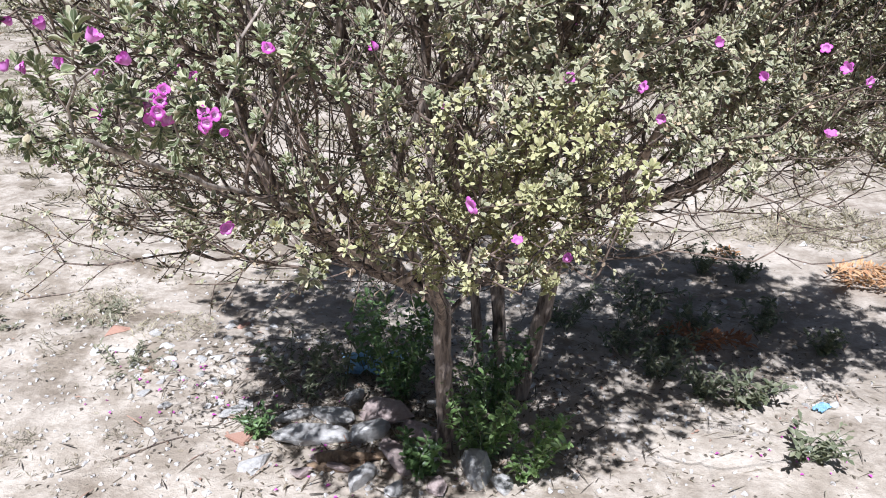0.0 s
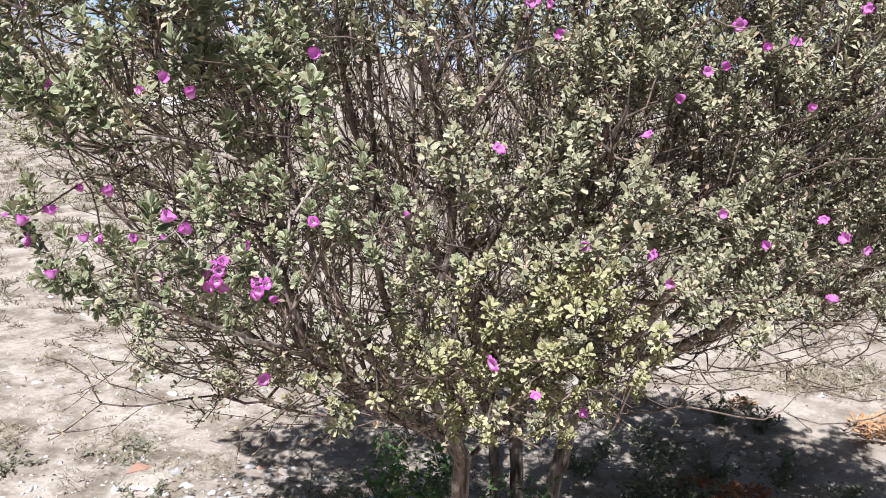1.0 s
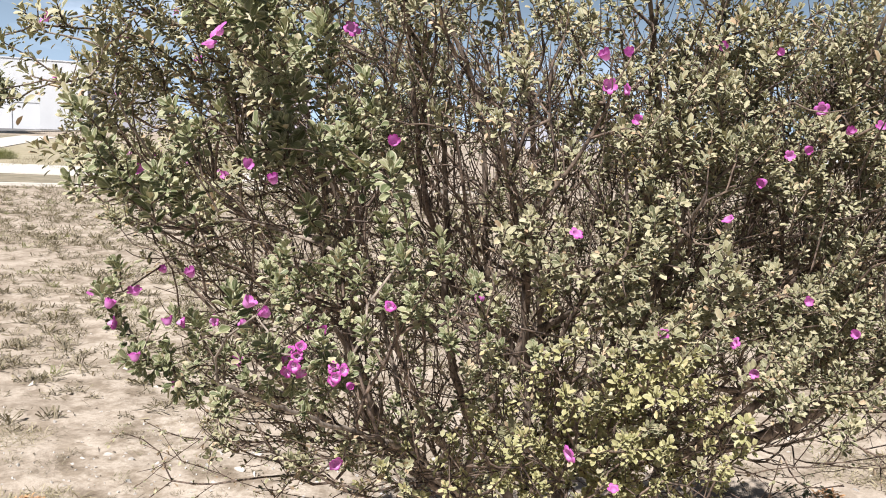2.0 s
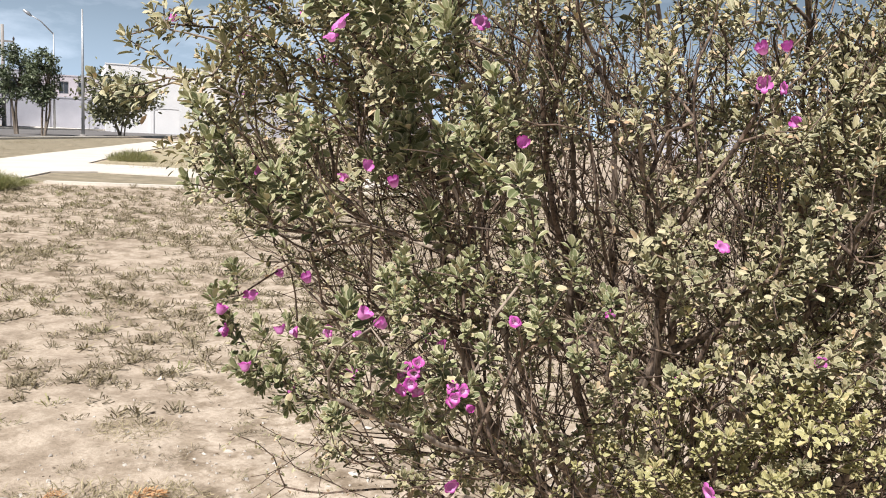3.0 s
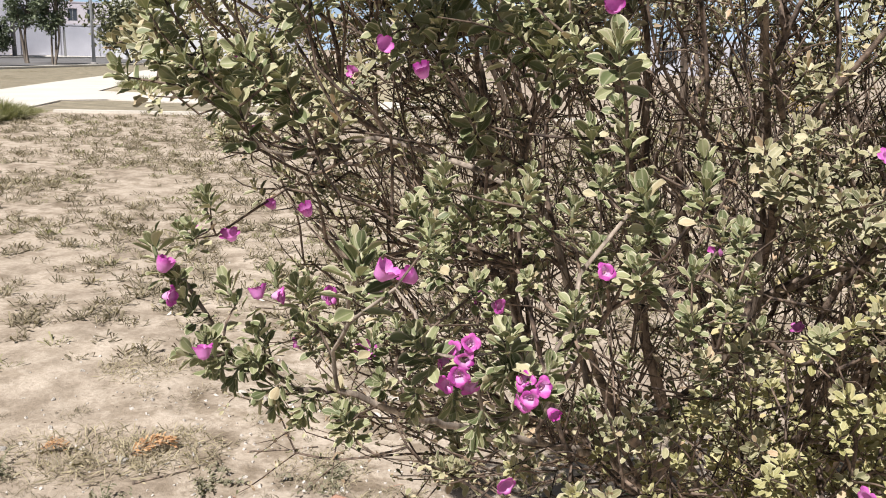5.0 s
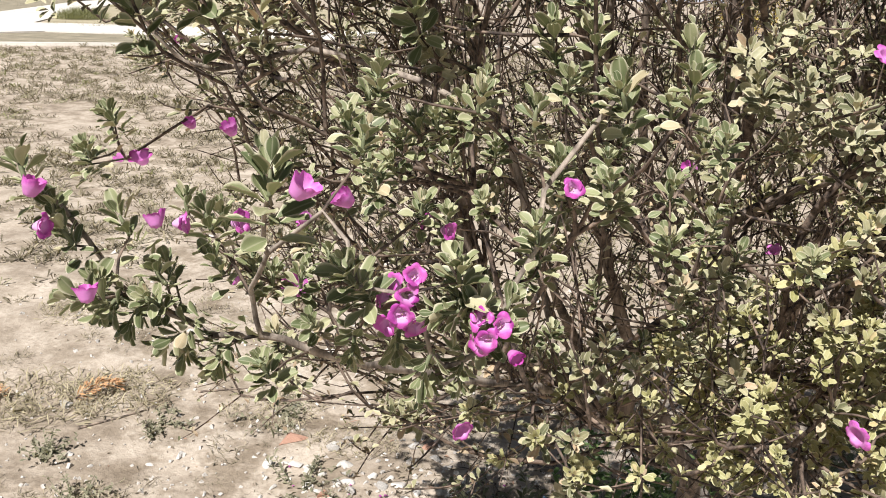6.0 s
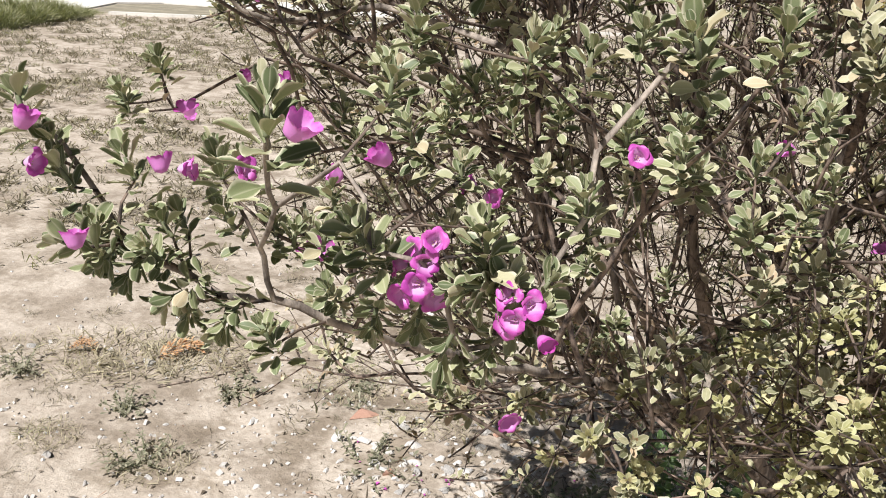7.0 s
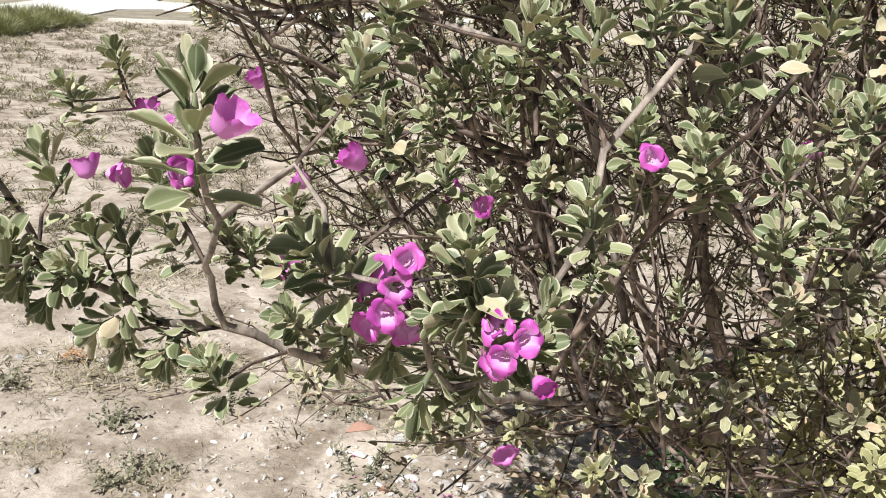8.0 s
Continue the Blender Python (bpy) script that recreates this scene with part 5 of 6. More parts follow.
weed("leafy_weed", -0.31, 2.34, 0.09, 0.06, 10, M_WEED, GREEN_LABEL, seed=26, leaf_size=0.025)
weed("low_weed", -0.72, 2.44, 0.08, 0.06, 18, M_WEED, "small dark weed beside a brick fragment", SMALL_LEAF, 0.02, 12, seed=7)
for k, (x, y, h, s) in enumerate(((0.50, 2.76, 0.10, 0.13), (0.60, 2.52, 0.09, 0.14), (0.31, 2.90, 0.11, 0.12), (0.35, 3.05, 0.10, 0.13), (0.30, 3.30, 0.14, 0.13), (0.46, 3.24, 0.09, 0.12),
                                  (0.68, 3.26, 0.10, 0.10), (0.58, 3.75, 0.15, 0.10), (0.70, 3.66, 0.10, 0.08), (0.83, 3.12, 0.09, 0.07), (0.42, 2.80, 0.08, 0.09), (0.20, 3.05, 0.13, 0.13),
                                  (0.05, 3.15, 0.13, 0.14), (1.30, 3.45, 0.08, 0.08))):
    weed("low_weed", x, y, h, s, 13, M_WEED_GREY, "low grey-green weed clump on dusty soil", SMALL_LEAF, 0.026, 14, seed=30 + k)
for k, (x, y, h, s) in enumerate(((-1.42, 3.02, 0.045, 0.13), (-1.18, 2.70, 0.04, 0.14), (-1.67, 2.46, 0.055, 0.10), (-1.88, 2.62, 0.045, 0.08), (-2.33, 2.66, 0.06, 0.09), (-1.70, 2.87, 0.03, 0.09))):
    weed("low_weed", x, y, h * 0.8, s * 1.2, 14, M_WEED_DUSTY, "dusty grey-green weed flat on dry soil", SMALL_LEAF, 0.017, 15, seed=70 + k)


# stones
def stone_mesh(name, seed, mat, squash=0.6, corners=9, soften=0.075):
    g = random.Random(seed)
    bm = bmesh.new()
    for _ in range(corners):
        v = Vector((g.gauss(0, 1), g.gauss(0, 1), g.gauss(0, 1))).normalized() * g.uniform(0.36, 0.56)
        bm.verts.new((v.x, v.y * g.uniform(0.7, 1), v.z * squash))
    res = bmesh.ops.convex_hull(bm, input=bm.verts)
    bmesh.ops.delete(bm, geom=list({e for e in res["geom_interior"] + res["geom_unused"] if isinstance(e, bmesh.types.BMVert)}), context="VERTS")
    bmesh.ops.subdivide_edges(bm, edges=bm.edges[:], cuts=2, use_grid_fill=True)
    bmesh.ops.triangulate(bm, faces=bm.faces[:])
    for _ in range(2):
        bmesh.ops.smooth_vert(bm, verts=bm.verts[:], factor=0.42, use_axis_x=True, use_axis_y=True, use_axis_z=True)
    for v in bm.verts:
        v.co *= 1 + soften * (2.6 * noise.noise(v.co * 4.0 + Vector((seed, 0, 0))) + 1.2 * noise.noise(v.co * 11.0 + Vector((0, seed, 0))))
    me = bpy.data.meshes.new(name)
    bm.to_mesh(me)
    bm.free()
    me.materials.append(mat)
    return me


def stone(name, me, x, y, size, sink, turn, label, group=""):
    ob = new(name, me)
    low = min(v.co.z for v in me.vertices) * size[2]
    ob.matrix_basis = Matrix.Translation(on_ground(x, y, -low - sink)) @ Matrix.Rotation(turn, 4, "Z") @ Matrix.Diagonal((*size, 1))
    return tagged(ob, label, "stone", group)


ROCKS = [stone_mesh("stone", 100 + k, M_STONE) for k in range(5)]
ROCKS_PINK = [stone_mesh("stone", 120 + k, M_STONE_PINK) for k in range(3)]
RING = "stones round the shrub's foot"
for k, (x, y, sx, sy, sz, pink, label) in enumerate((
        (-0.60, 2.44, 0.20, 0.14, 0.12, 0, "flat chalky grey stone at the shrub's foot"), (-0.46, 2.47, 0.19, 0.15, 0.11, 0, "flat chalky grey stone at the shrub's foot"),
        (-0.38, 2.38, 0.15, 0.12, 0.16, 1, "rough pinkish stone at the shrub's foot"), (-0.30, 2.40, 0.14, 0.12, 0.16, 0, "angular grey stone at the shrub's foot"),
        (-0.20, 2.37, 0.17, 0.12, 0.22, 0, "upright pointed grey stone before the stems"), (-0.43, 2.58, 0.17, 0.12, 0.12, 1, "rough pinkish stone at the shrub's foot"),
        (-0.44, 2.29, 0.16, 0.10, 0.09, 0, "small chalky stone half sunk in soil"), (-0.57, 2.55, 0.18, 0.12, 0.08, 0, "flat pale stone half sunk in soil"),
        (-0.70, 2.32, 0.13, 0.10, 0.06, 0, "pale flat stone sunk in soil"), (-0.13, 2.33, 0.10, 0.09, 0.08, 0, "small angular grey stone"),
        (-0.66, 2.52, 0.10, 0.08, 0.07, 0, "small chalky stone half sunk in soil"), (-0.52, 2.62, 0.10, 0.09, 0.08, 0, "small chalky stone half sunk in soil"),
        (-0.60, 2.30, 0.09, 0.07, 0.05, 1, "flat pinkish stone at the shrub's foot"), (-0.36, 2.28, 0.10, 0.08, 0.07, 0, "small chalky stone half sunk in soil"),
        (-0.26, 2.30, 0.08, 0.07, 0.06, 1, "rough pinkish stone at the shrub's foot"), (-0.82, 2.52, 0.08, 0.07, 0.05, 0, "pale flat stone sunk in soil"),
        (-0.33, 2.50, 0.14, 0.11, 0.12, 1, "rough pinkish stone at the shrub's foot"), (-0.52, 2.34, 0.14, 0.10, 0.07, 1, "flat pinkish stone at the shrub's foot"))):
    stone("stone", ROCKS_PINK[k % 3] if pink else ROCKS[k % 5], x, y, (sx * 1.25, sy * 1.22, sz * 1.3), sz * 0.14, 1.3 * k, label, RING)

PEBBLES = [stone_mesh("pebble", 140 + k, M_PEBBLE, 0.65, 9, 0.05) for k in range(4)]
GREY_PEBBLES = [stone_mesh("pebble", 150 + k, M_STONE, 0.65, 9, 0.05) for k in range(3)]
g_peb = random.Random(9)
KNOWN_PEBBLES = [(-1.61, 2.675, 0.04), (-1.555, 2.56, 0.035), (-1.18, 2.72, 0.05), (-1.26, 2.64, 0.04), (-1.37, 2.50, 0.035), (-1.41, 3.03, 0.04), (-2.83, 4.10, 0.06), (-1.33, 2.98, 0.05), (-1.28, 2.80, 0.04), (-1.13, 2.70, 0.05), (-1.18, 2.72, 0.06), (-1.06, 2.66, 0.05),
                 (-0.98, 2.98, 0.07), (-0.86, 3.02, 0.06), (-1.22, 2.62, 0.04), (-1.10, 2.55, 0.05), (-0.90, 2.60, 0.045), (0.32, 2.92, 0.06), (0.18, 2.95, 0.05), (0.47, 2.98, 0.06)]
for x, y, s in KNOWN_PEBBLES:
    stone("pebble", PEBBLES[g_peb.randrange(4)], x, y, (s, s * 0.8, s * 0.8), s * 0.15, g_peb.uniform(0, 6), "small white chalky pebble on the soil", "pebbles")
count = 0
while count < 270:
    x, y = g_peb.uniform(-2.6, 1.6), g_peb.uniform(2.15, 4.6)
    dense = math.exp(-((x + 0.94) / 0.28) ** 2 - ((y - 2.79) / 0.17) ** 2) + 0.03
    if g_peb.random() > dense:
        continue
    s = g_peb.uniform(0.024, 0.046) * (1.7 if g_peb.random() < 0.25 else 1.0)
    pale = g_peb.random() < 0.7
    stone("pebble", PEBBLES[g_peb.randrange(4)] if pale else GREY_PEBBLES[g_peb.randrange(3)], x, y, (s, s * g_peb.uniform(0.6, 1), s * 0.8), s * 0.15, g_peb.uniform(0, 6),
          "small white chalky pebble on the soil" if pale else "small grey pebble on the soil", "pebbles")
    count += 1


def gravel():
    """Grit too small to count, thickest before the shrub."""
    g = np.random.default_rng(21)
    v0 = np.array([(x, y, z) for z in (-0.3, 0.35) for x, y in ((-0.5, -0.4), (0.45, -0.5), (0.5, 0.42), (-0.4, 0.5))])
    q0 = np.array(((3, 2, 1, 0), (4, 5, 6, 7), (0, 1, 5, 4), (1, 2, 6, 5), (2, 3, 7, 6), (3, 0, 4, 7)))
    n = 2600
    x, y = g.normal(-0.8, 1.1, n), 2.0 + np.abs(g.normal(0.3, 1.0, n))
    z = np.array([ground_height(float(a), float(b)) for a, b in zip(x, y)])
    rot = frames_from(g.normal(0, 1, (n, 3)), g.uniform(0, 6, n))
    size = g.uniform(0.003, 0.011, n) * (1 + 0.6 * (g.random(n) < 0.1))
    v, q, uv = blades((v0 * (1, 1, 0.8), q0, np.zeros((8, 2))), rot, np.stack((x, y, z + 0.001), 1), size)
    ob = new("gravel", big_mesh("gravel", v, q, [M_STONE], None, None, False))
    tagged(ob, "fine pale grit strewn over the soil", "gravel", kind="stuff")


gravel()


# terracotta shards, wood, twigs, plastic
def shard(x, y, size, turn, tilt, label, name="brick_fragment"):
    g = random.Random(int(x * 1000) + 7)
    bm = bmesh.new()
    add_box(bm, -0.5, -0.35, 0, 0.5, 0.35, 0.42)
    for v in bm.verts:
        v.co += Vector((g.uniform(-0.3, 0.3), g.uniform(-0.22, 0.22), g.uniform(-0.12, 0.12)))
        if v.co.x > 0.1:
            v.co.y *= 0.35
            v.co.z *= 0.6
    bmesh.ops.bevel(bm, geom=bm.edges[:], offset=0.05, segments=2, affect="EDGES")
    me = bpy.data.meshes.new(name)
    bm.to_mesh(me)
    bm.free()
    me.materials.append(M_TERRACOTTA)
    ob = new(name, me)
    ob.matrix_basis = Matrix.Translation(on_ground(x, y, -0.004)) @ Matrix.Rotation(turn, 4, "Z") @ Matrix.Rotation(tilt, 4, "X") @ Matrix.Scale(size, 4)
    tagged(ob, label, "brick fragment")


shard(-0.76, 2.42, 0.055, 0.9, 0.1, "broken terracotta brick corner on pale soil")
shard(-1.31, 2.91, 0.055, 0.4, 0.7, "pointed terracotta shard lying on pebbles")
shard(-1.12, 2.70, 0.035, 2.0, 0.0, "small rounded terracotta shard among pebbles")
shard(-0.95, 3.0, 0.035, 1.0, 0.2, "small rounded terracotta shard among pebbles")


def lying_stick(name, x, y, length, turn, thick, mat, label, crook=0.04):
    g = random.Random(int(100 * x) + 3)
    pts = []
    for k in range(9):
        s = (k / 8 - 0.5) * length
        off = crook * length * math.sin(2.6 * k / 8 + x) + g.uniform(-1, 1) * 0.008 * length
        px, py = x + s * math.cos(turn) - off * math.sin(turn), y + s * math.sin(turn) + off * math.cos(turn)
        pts.append(on_ground(px, py, thick * 0.7))
    bm = tube(pts, [thick * (1 - 0.55 * k / 8) * (g.uniform(0.55, 1.25) if thick > 0.01 else 1) for k in range(9)], 6)
    if thick > 0.01:
        for f in bm.faces:
            f.smooth = False
        for v in bm.verts:
            v.co += Vector((g.uniform(-1, 1), g.uniform(-1, 1), g.uniform(-0.5, 0.3))) * thick * 0.3
    me = bpy.data.meshes.new(name)
    bm.to_mesh(me)
    bm.free()
    me.materials.append(mat)
    tagged(new(name, me), label, "stick")


lying_stick("dry_stick", -1.845, 2.835, 0.19, 0.87, 0.0045, M_BARK, "thin crooked dry stick on the soil")
lying_stick("dry_stick", -1.62, 3.12, 0.22, 0.5, 0.004, M_BARK, "thin crooked dry stick on the soil")
lying_stick("dry_stick", -0.95, 2.35, 0.20, 0.5, 0.003, M_TWIG, "thin crooked dry twig on pale soil", 0.12)
lying_stick("dry_stick", 0.35, 3.45, 0.30, 0.7, 0.004, M_TWIG, "bare grey twig leaning by the shrub", 0.1)
lying_stick("rotten_wood", -0.46, 2.37, 0.20, 0.25, 0.022, M_ROTTEN, "split rotten wood chunk between stones", 0.03)
lying_stick("rotten_wood", -0.50, 2.33, 0.14, 0.1, 0.014, M_ROTTEN, "split rotten wood chunk between stones", 0.03)


def plastic_rag(x, y, size, turn, label):
    g = random.Random(int(100 * x))
    n, verts, quads = 14, [], []
    for j in range(n + 1):
        for i in range(n + 1):
            u, v = i / n - 0.5, j / n - 0.5
            h = 0.16 * noise.noise(Vector((u * 5, v * 5, x))) + 0.12 * noise.noise(Vector((u * 11, v * 11, y)))
            k = 1 + 0.25 * noise.noise(Vector((u * 3, v * 3, 4.4)))
            verts.append((u * k, v * 0.6 * k, 0.16 + h))
    for j in range(n):
        for i in range(n):
            a = j * (n + 1) + i
            quads.append((a, a + 1, a + n + 2, a + n + 1))
    ob = new("plastic_scrap", mesh_of("plastic_scrap", verts, quads, M_PLASTIC, None, False))
    ob.matrix_basis = Matrix.Translation(on_ground(x, y, 0.0)) @ Matrix.Rotation(turn, 4, "Z") @ Matrix.Scale(size, 4)
    mod = ob.modifiers.new("thickness", "SOLIDIFY")
    mod.thickness = 0.006
    tagged(ob, label, "plastic scrap")


plastic_rag(-0.50, 2.80, 0.17, 0.2, "crumpled light blue plastic bag under the shrub")
plastic_rag(0.72, 2.76, 0.05, 0.8, "faded blue plastic scrap on shaded soil")


def dry_spray(x, y, length, turn, mat, label, seed):
    """A flat fallen spray: a midrib with ranks of scale-like leaflets."""
    g = np.random.default_rng(seed)
    spray = new("dry_spray")
    spray.location = on_ground(x, y, 0.012)
    spray.rotation_euler = (0, 0, turn)
    tagged(spray, label, "dry foliage")
    t = np.linspace(0, 1, 8)
    rib = np.stack((t * length - length / 2, 0.08 * length * np.sin(2 * t), 0.02 * np.sin(3 * t)), 1)
    part("midrib", tube(rib.tolist(), [0.003 * (1 - 0.7 * s) for s in t], 5), M_TWIG, spray)
    n = 170
    s = g.random(n)
    side = g.choice((-1, 1), n)
    root = np.stack((s * length - length / 2, 0.08 * length * np.sin(2 * s), 0.02 * np.sin(3 * s) + g.uniform(-0.004, 0.016, n)), 1)
    az = side * np.radians(g.uniform(25, 70, n))
    out = g.random(n) * 0.28 * length * (1 - 0.6 * s)
    root[:, 0] += out * np.cos(az)
    root[:, 1] += out * np.sin(az)
    v, q, uv = blades(leaf_shape(2, 2, 0.28, 0.1, 0.2, 0.2), leaf_turn(az + g.normal(0, 0.3, n), np.radians(g.uniform(-5, 45, n)), g.normal(0, 0.5, n)), root, length * g.uniform(0.10, 0.2, n))
    tagged(held("leaflet_mass", big_mesh("leaflet_mass", v, q, [mat], uv), spray), kind="stuff")


ORANGE_LABEL = "fallen dry orange conifer spray on the soil"
dry_spray(1.13, 3.76, 0.24, 0.3, M_ORANGE, ORANGE_LABEL, 1)
dry_spray(1.20, 3.66, 0.24, 2.9, M_ORANGE, ORANGE_LABEL, 2)
dry_spray(1.30, 3.74, 0.22, 1.0, M_ORANGE, ORANGE_LABEL, 3)
dry_spray(0.67, 3.88, 0.15, 0.6, M_ORANGE, ORANGE_LABEL, 4)
dry_spray(0.50, 3.10, 0.20, 0.1, M_ORANGE_SHADED, "fallen conifer spray, orange darkened for shade", 5)
dry_spray(0.44, 3.13, 0.16, 2.7, M_ORANGE_SHADED, "fallen conifer spray, orange darkened for shade", 6)
dry_spray(-1.975, 2.935, 0.13, 0.9, M_ORANGE, ORANGE_LABEL, 7)
dry_spray(-2.26, 2.82, 0.08, 0.4, M_ORANGE, ORANGE_LABEL, 8)

M_LITTER = leafy("leaf_litter", [(0.0, (0.05, 0.04, 0.03)), (0.4, (0.13, 0.10, 0.07)), (0.75, (0.26, 0.21, 0.15)), (0.93, (0.40, 0.35, 0.27)), (1.0, (0.38, 0.20, 0.14))], (0.25, 0.2, 0.15), 0.85, 0.05)


def leaf_litter():
    """Dead leaves and twig ends, thickest under the crown."""
    g = np.random.default_rng(31)
    n1, n2, n3 = 5200, 1500, 1500
    x = np.concatenate((g.normal(-0.45, 0.30, n1), g.normal(0.45, 0.32, n2), g.uniform(-2.5, 1.6, n3)))
    y = np.concatenate((g.normal(2.62, 0.20, n1), g.normal(2.95, 0.28, n2), 2.1 + 2.4 * g.random(n3) ** 1.3))
    n = len(x)
    z = np.array([ground_height(float(a), float(b)) for a, b in zip(x, y)]) + 0.002
    leafs = g.random(n) < 0.6
    at = np.stack((x, y, z), 1)
    turn = leaf_turn(g.uniform(0, 6.28, n), g.normal(0.12, 0.22, n), g.normal(0, 0.5, n))
    a = blades(leaf_shape(2, 2, 0.5, 0.4, 0.3, 0.3), turn[leafs], at[leafs], g.uniform(0.007, 0.019, int(leafs.sum())))
    b = blades(leaf_shape(1, 2, 0.06, 0.0, 0.1, 0.6), turn[~leafs], at[~leafs], g.uniform(0.02, 0.07, int((~leafs).sum())))
    stuff("leaf_litter", [a, b], M_LITTER, "dead leaves and twig ends littering the soil", "leaf litter")


leaf_litter()


def fallen_petals():
    g = np.random.default_rng(77)
    n = 90
    x = np.concatenate((g.normal(-0.95, 0.14, 35), g.normal(0.62, 0.12, 25), g.normal(-0.55, 0.25, 30)))
    y = np.concatenate((g.normal(2.62, 0.10, 35), g.normal(2.5, 0.12, 25), g.normal(2.45, 0.15, 30)))
    z = np.array([ground_height(float(a), float(b)) + 0.004 for a, b in zip(x, y)])
    v, q, uv = blades(leaf_shape(2, 2, 0.8, 0.4, 0.3, 0.6), leaf_turn(g.uniform(0, 6, n), g.normal(0.1, 0.3, n)), np.stack((x, y, z), 1), g.uniform(0.006, 0.012, n))
    uv = uv * (1, 0) + (0, 1)
    ob = new("fallen_petals", big_mesh("fallen_petals", v, q, [M_PETAL], uv))
    tagged(ob, "shrivelled pink petals strewn under the shrub", "petals", kind="stuff")


fallen_petals()


# ---- the street behind ----
def bearing(b, d):
    """A place d metres from the walk's middle, b degrees clockwise from +y."""
    a = radians(b)
    return Vector((-0.18 + d * math.sin(a), 0.73 + d * math.cos(a), 0))


def slab(name, outline, top, mat, label, category, kind="structure"):
    bm = bmesh.new()
    low = [bm.verts.new((x, y, -0.25)) for x, y in outline]
    high = [bm.verts.new((x, y, top)) for x, y in outline]
    n = len(outline)
    bm.faces.new(high)
    bm.faces.new(low[::-1])
    for k in range(n):
        bm.faces.new((low[k], low[(k + 1) % n], high[(k + 1) % n], high[k]))
    bmesh.ops.recalc_face_normals(bm, faces=bm.faces[:])
    me = bpy.data.meshes.new(name)
    bm.to_mesh(me)
    bm.free()
    me.materials.append(mat)
    return tagged(new(name, me), label, category, kind=kind)


# the main footpath, its side branch and the thin kerb before them
slab("pavement_main", [(-10.7, 8.4), (-13.2, 13.05), (-14.55, 15.35), (-16.67, 18.76), (-19.0, 22.4), (-21.5, 26.6), (-31.0, 43.0), (-33.3, 43.2), (-30.5, 38.3), (-25.8, 30.0), (-21.0, 21.5), (-17.4, 15.4), (-13.3, 8.4)],
     0.030, M_CONCRETE, "pale sunlit concrete footpath across the waste ground", "footpath")
slab("pavement_side", [(-14.55, 15.36), (-14.1, 16.3), (-13.1, 16.5), (-8, 17.7), (-8, 20.6), (-15.2, 19.2), (-16.66, 18.77)], 0.034, M_CONCRETE, "pale concrete side path", "footpath")
slab("kerb_thin", [(-12.4, 13.0), (-10.77, 13.9), (-3, 18.2), (-3.06, 18.35), (-10.83, 14.06), (-12.46, 13.16)], 0.05, M_CONCRETE, "thin pale concrete edging strip", "kerb")
M_VERGE = plain("brown_verge_soil", (0.19, 0.165, 0.11), (0.37, 0.32, 0.225), 2.6, 0.95, 0.6, 0.03, 22)
M_VERGE_DRY = plain("straw_verge_soil", (0.33, 0.285, 0.18), (0.46, 0.40, 0.27), 1.5, 0.95, 0.6, 0.03, 22)
slab("ground_strip_1", [(-13.1, 13.12), (-12.5, 13.2), (-10.84, 14.1), (-3.1, 18.4), (-8, 17.6), (-13.05, 16.42), (-14.05, 16.22), (-14.46, 15.33)], 0.012, M_VERGE, "brown bare soil strip before the side path", "ground")
slab("ground_strip_2", [(-16.6, 18.86), (-15.2, 19.3), (-8, 20.7), (-12, 36), (-29.0, 39.4), (-21.4, 26.7), (-18.9, 22.5)], 0.012, M_VERGE_DRY, "straw-coloured dry grass wedge between the paths", "ground")
slab("ground_strip_3", [(-13.4, 8.4), (-17.5, 15.4), (-21.1, 21.5), (-25.9, 30), (-30.6, 38.3), (-33.4, 43.2), (-36.5, 43.6), (-31.2, 27.4), (-24.9, 8.4)], 0.012, M_VERGE, "brown verge with dry grass beyond the footpath", "ground")


def street():
    """The street: its near edge, its far edge, kerbs and the far pavement."""
    near = [(-24.9, 8.0), (-31.3, 27.4), (-37.4, 45.3), (-44.5, 66.0)]
    far = [(-52.0, 80.0), (-53.0, 62.0), (-50.5, 46.0), (-45.0, 25.0)]

    def beside(line, d):
        return [(x + d, y) for x, y in line]

    slab("road", near + far, 0.02, M_ASPHALT, "worn grey asphalt street", "road")
    slab("kerb_near", beside(near, 0.32) + near[::-1], 0.11, M_CONCRETE, "pale concrete kerb", "kerb")
    slab("kerb_far", far[::-1] + beside(far, -0.35), 0.14, M_CONCRETE, "pale concrete kerb", "kerb")
    slab("pavement_far", beside(far, -0.36)[::-1] + beside(far, -5.0), 0.13, M_CONCRETE, "pale concrete pavement before the houses", "pavement")


street()


def wall_with_openings(w, h, thick, openings):
    """A wall in the xz plane, from x = 0 to w, pierced by openings (x0, z0, x1, z1)."""
    xs = sorted({0, w, *[o[0] for o in openings], *[o[2] for o in openings]})
    zs = sorted({0, h, *[o[1] for o in openings], *[o[3] for o in openings]})
    bm = bmesh.new()
    for x0, x1 in zip(xs, xs[1:]):
        for z0, z1 in zip(zs, zs[1:]):
            cx, cz = (x0 + x1) / 2, (z0 + z1) / 2
            if not any(o[0] < cx < o[2] and o[1] < cz < o[3] for o in openings):
                add_box(bm, x0, 0, z0, x1, thick, z1)
    bmesh.ops.remove_doubles(bm, verts=bm.verts[:], dist=0.001)
    seen, drop = {}, []
    for f in bm.faces:
        key = tuple(round(c, 3) for c in f.calc_center_median())
        if key in seen:
            drop += [f, seen[key]]
        seen[key] = f
    bmesh.ops.delete(bm, geom=list(set(drop)), context="FACES_ONLY")
    return bm


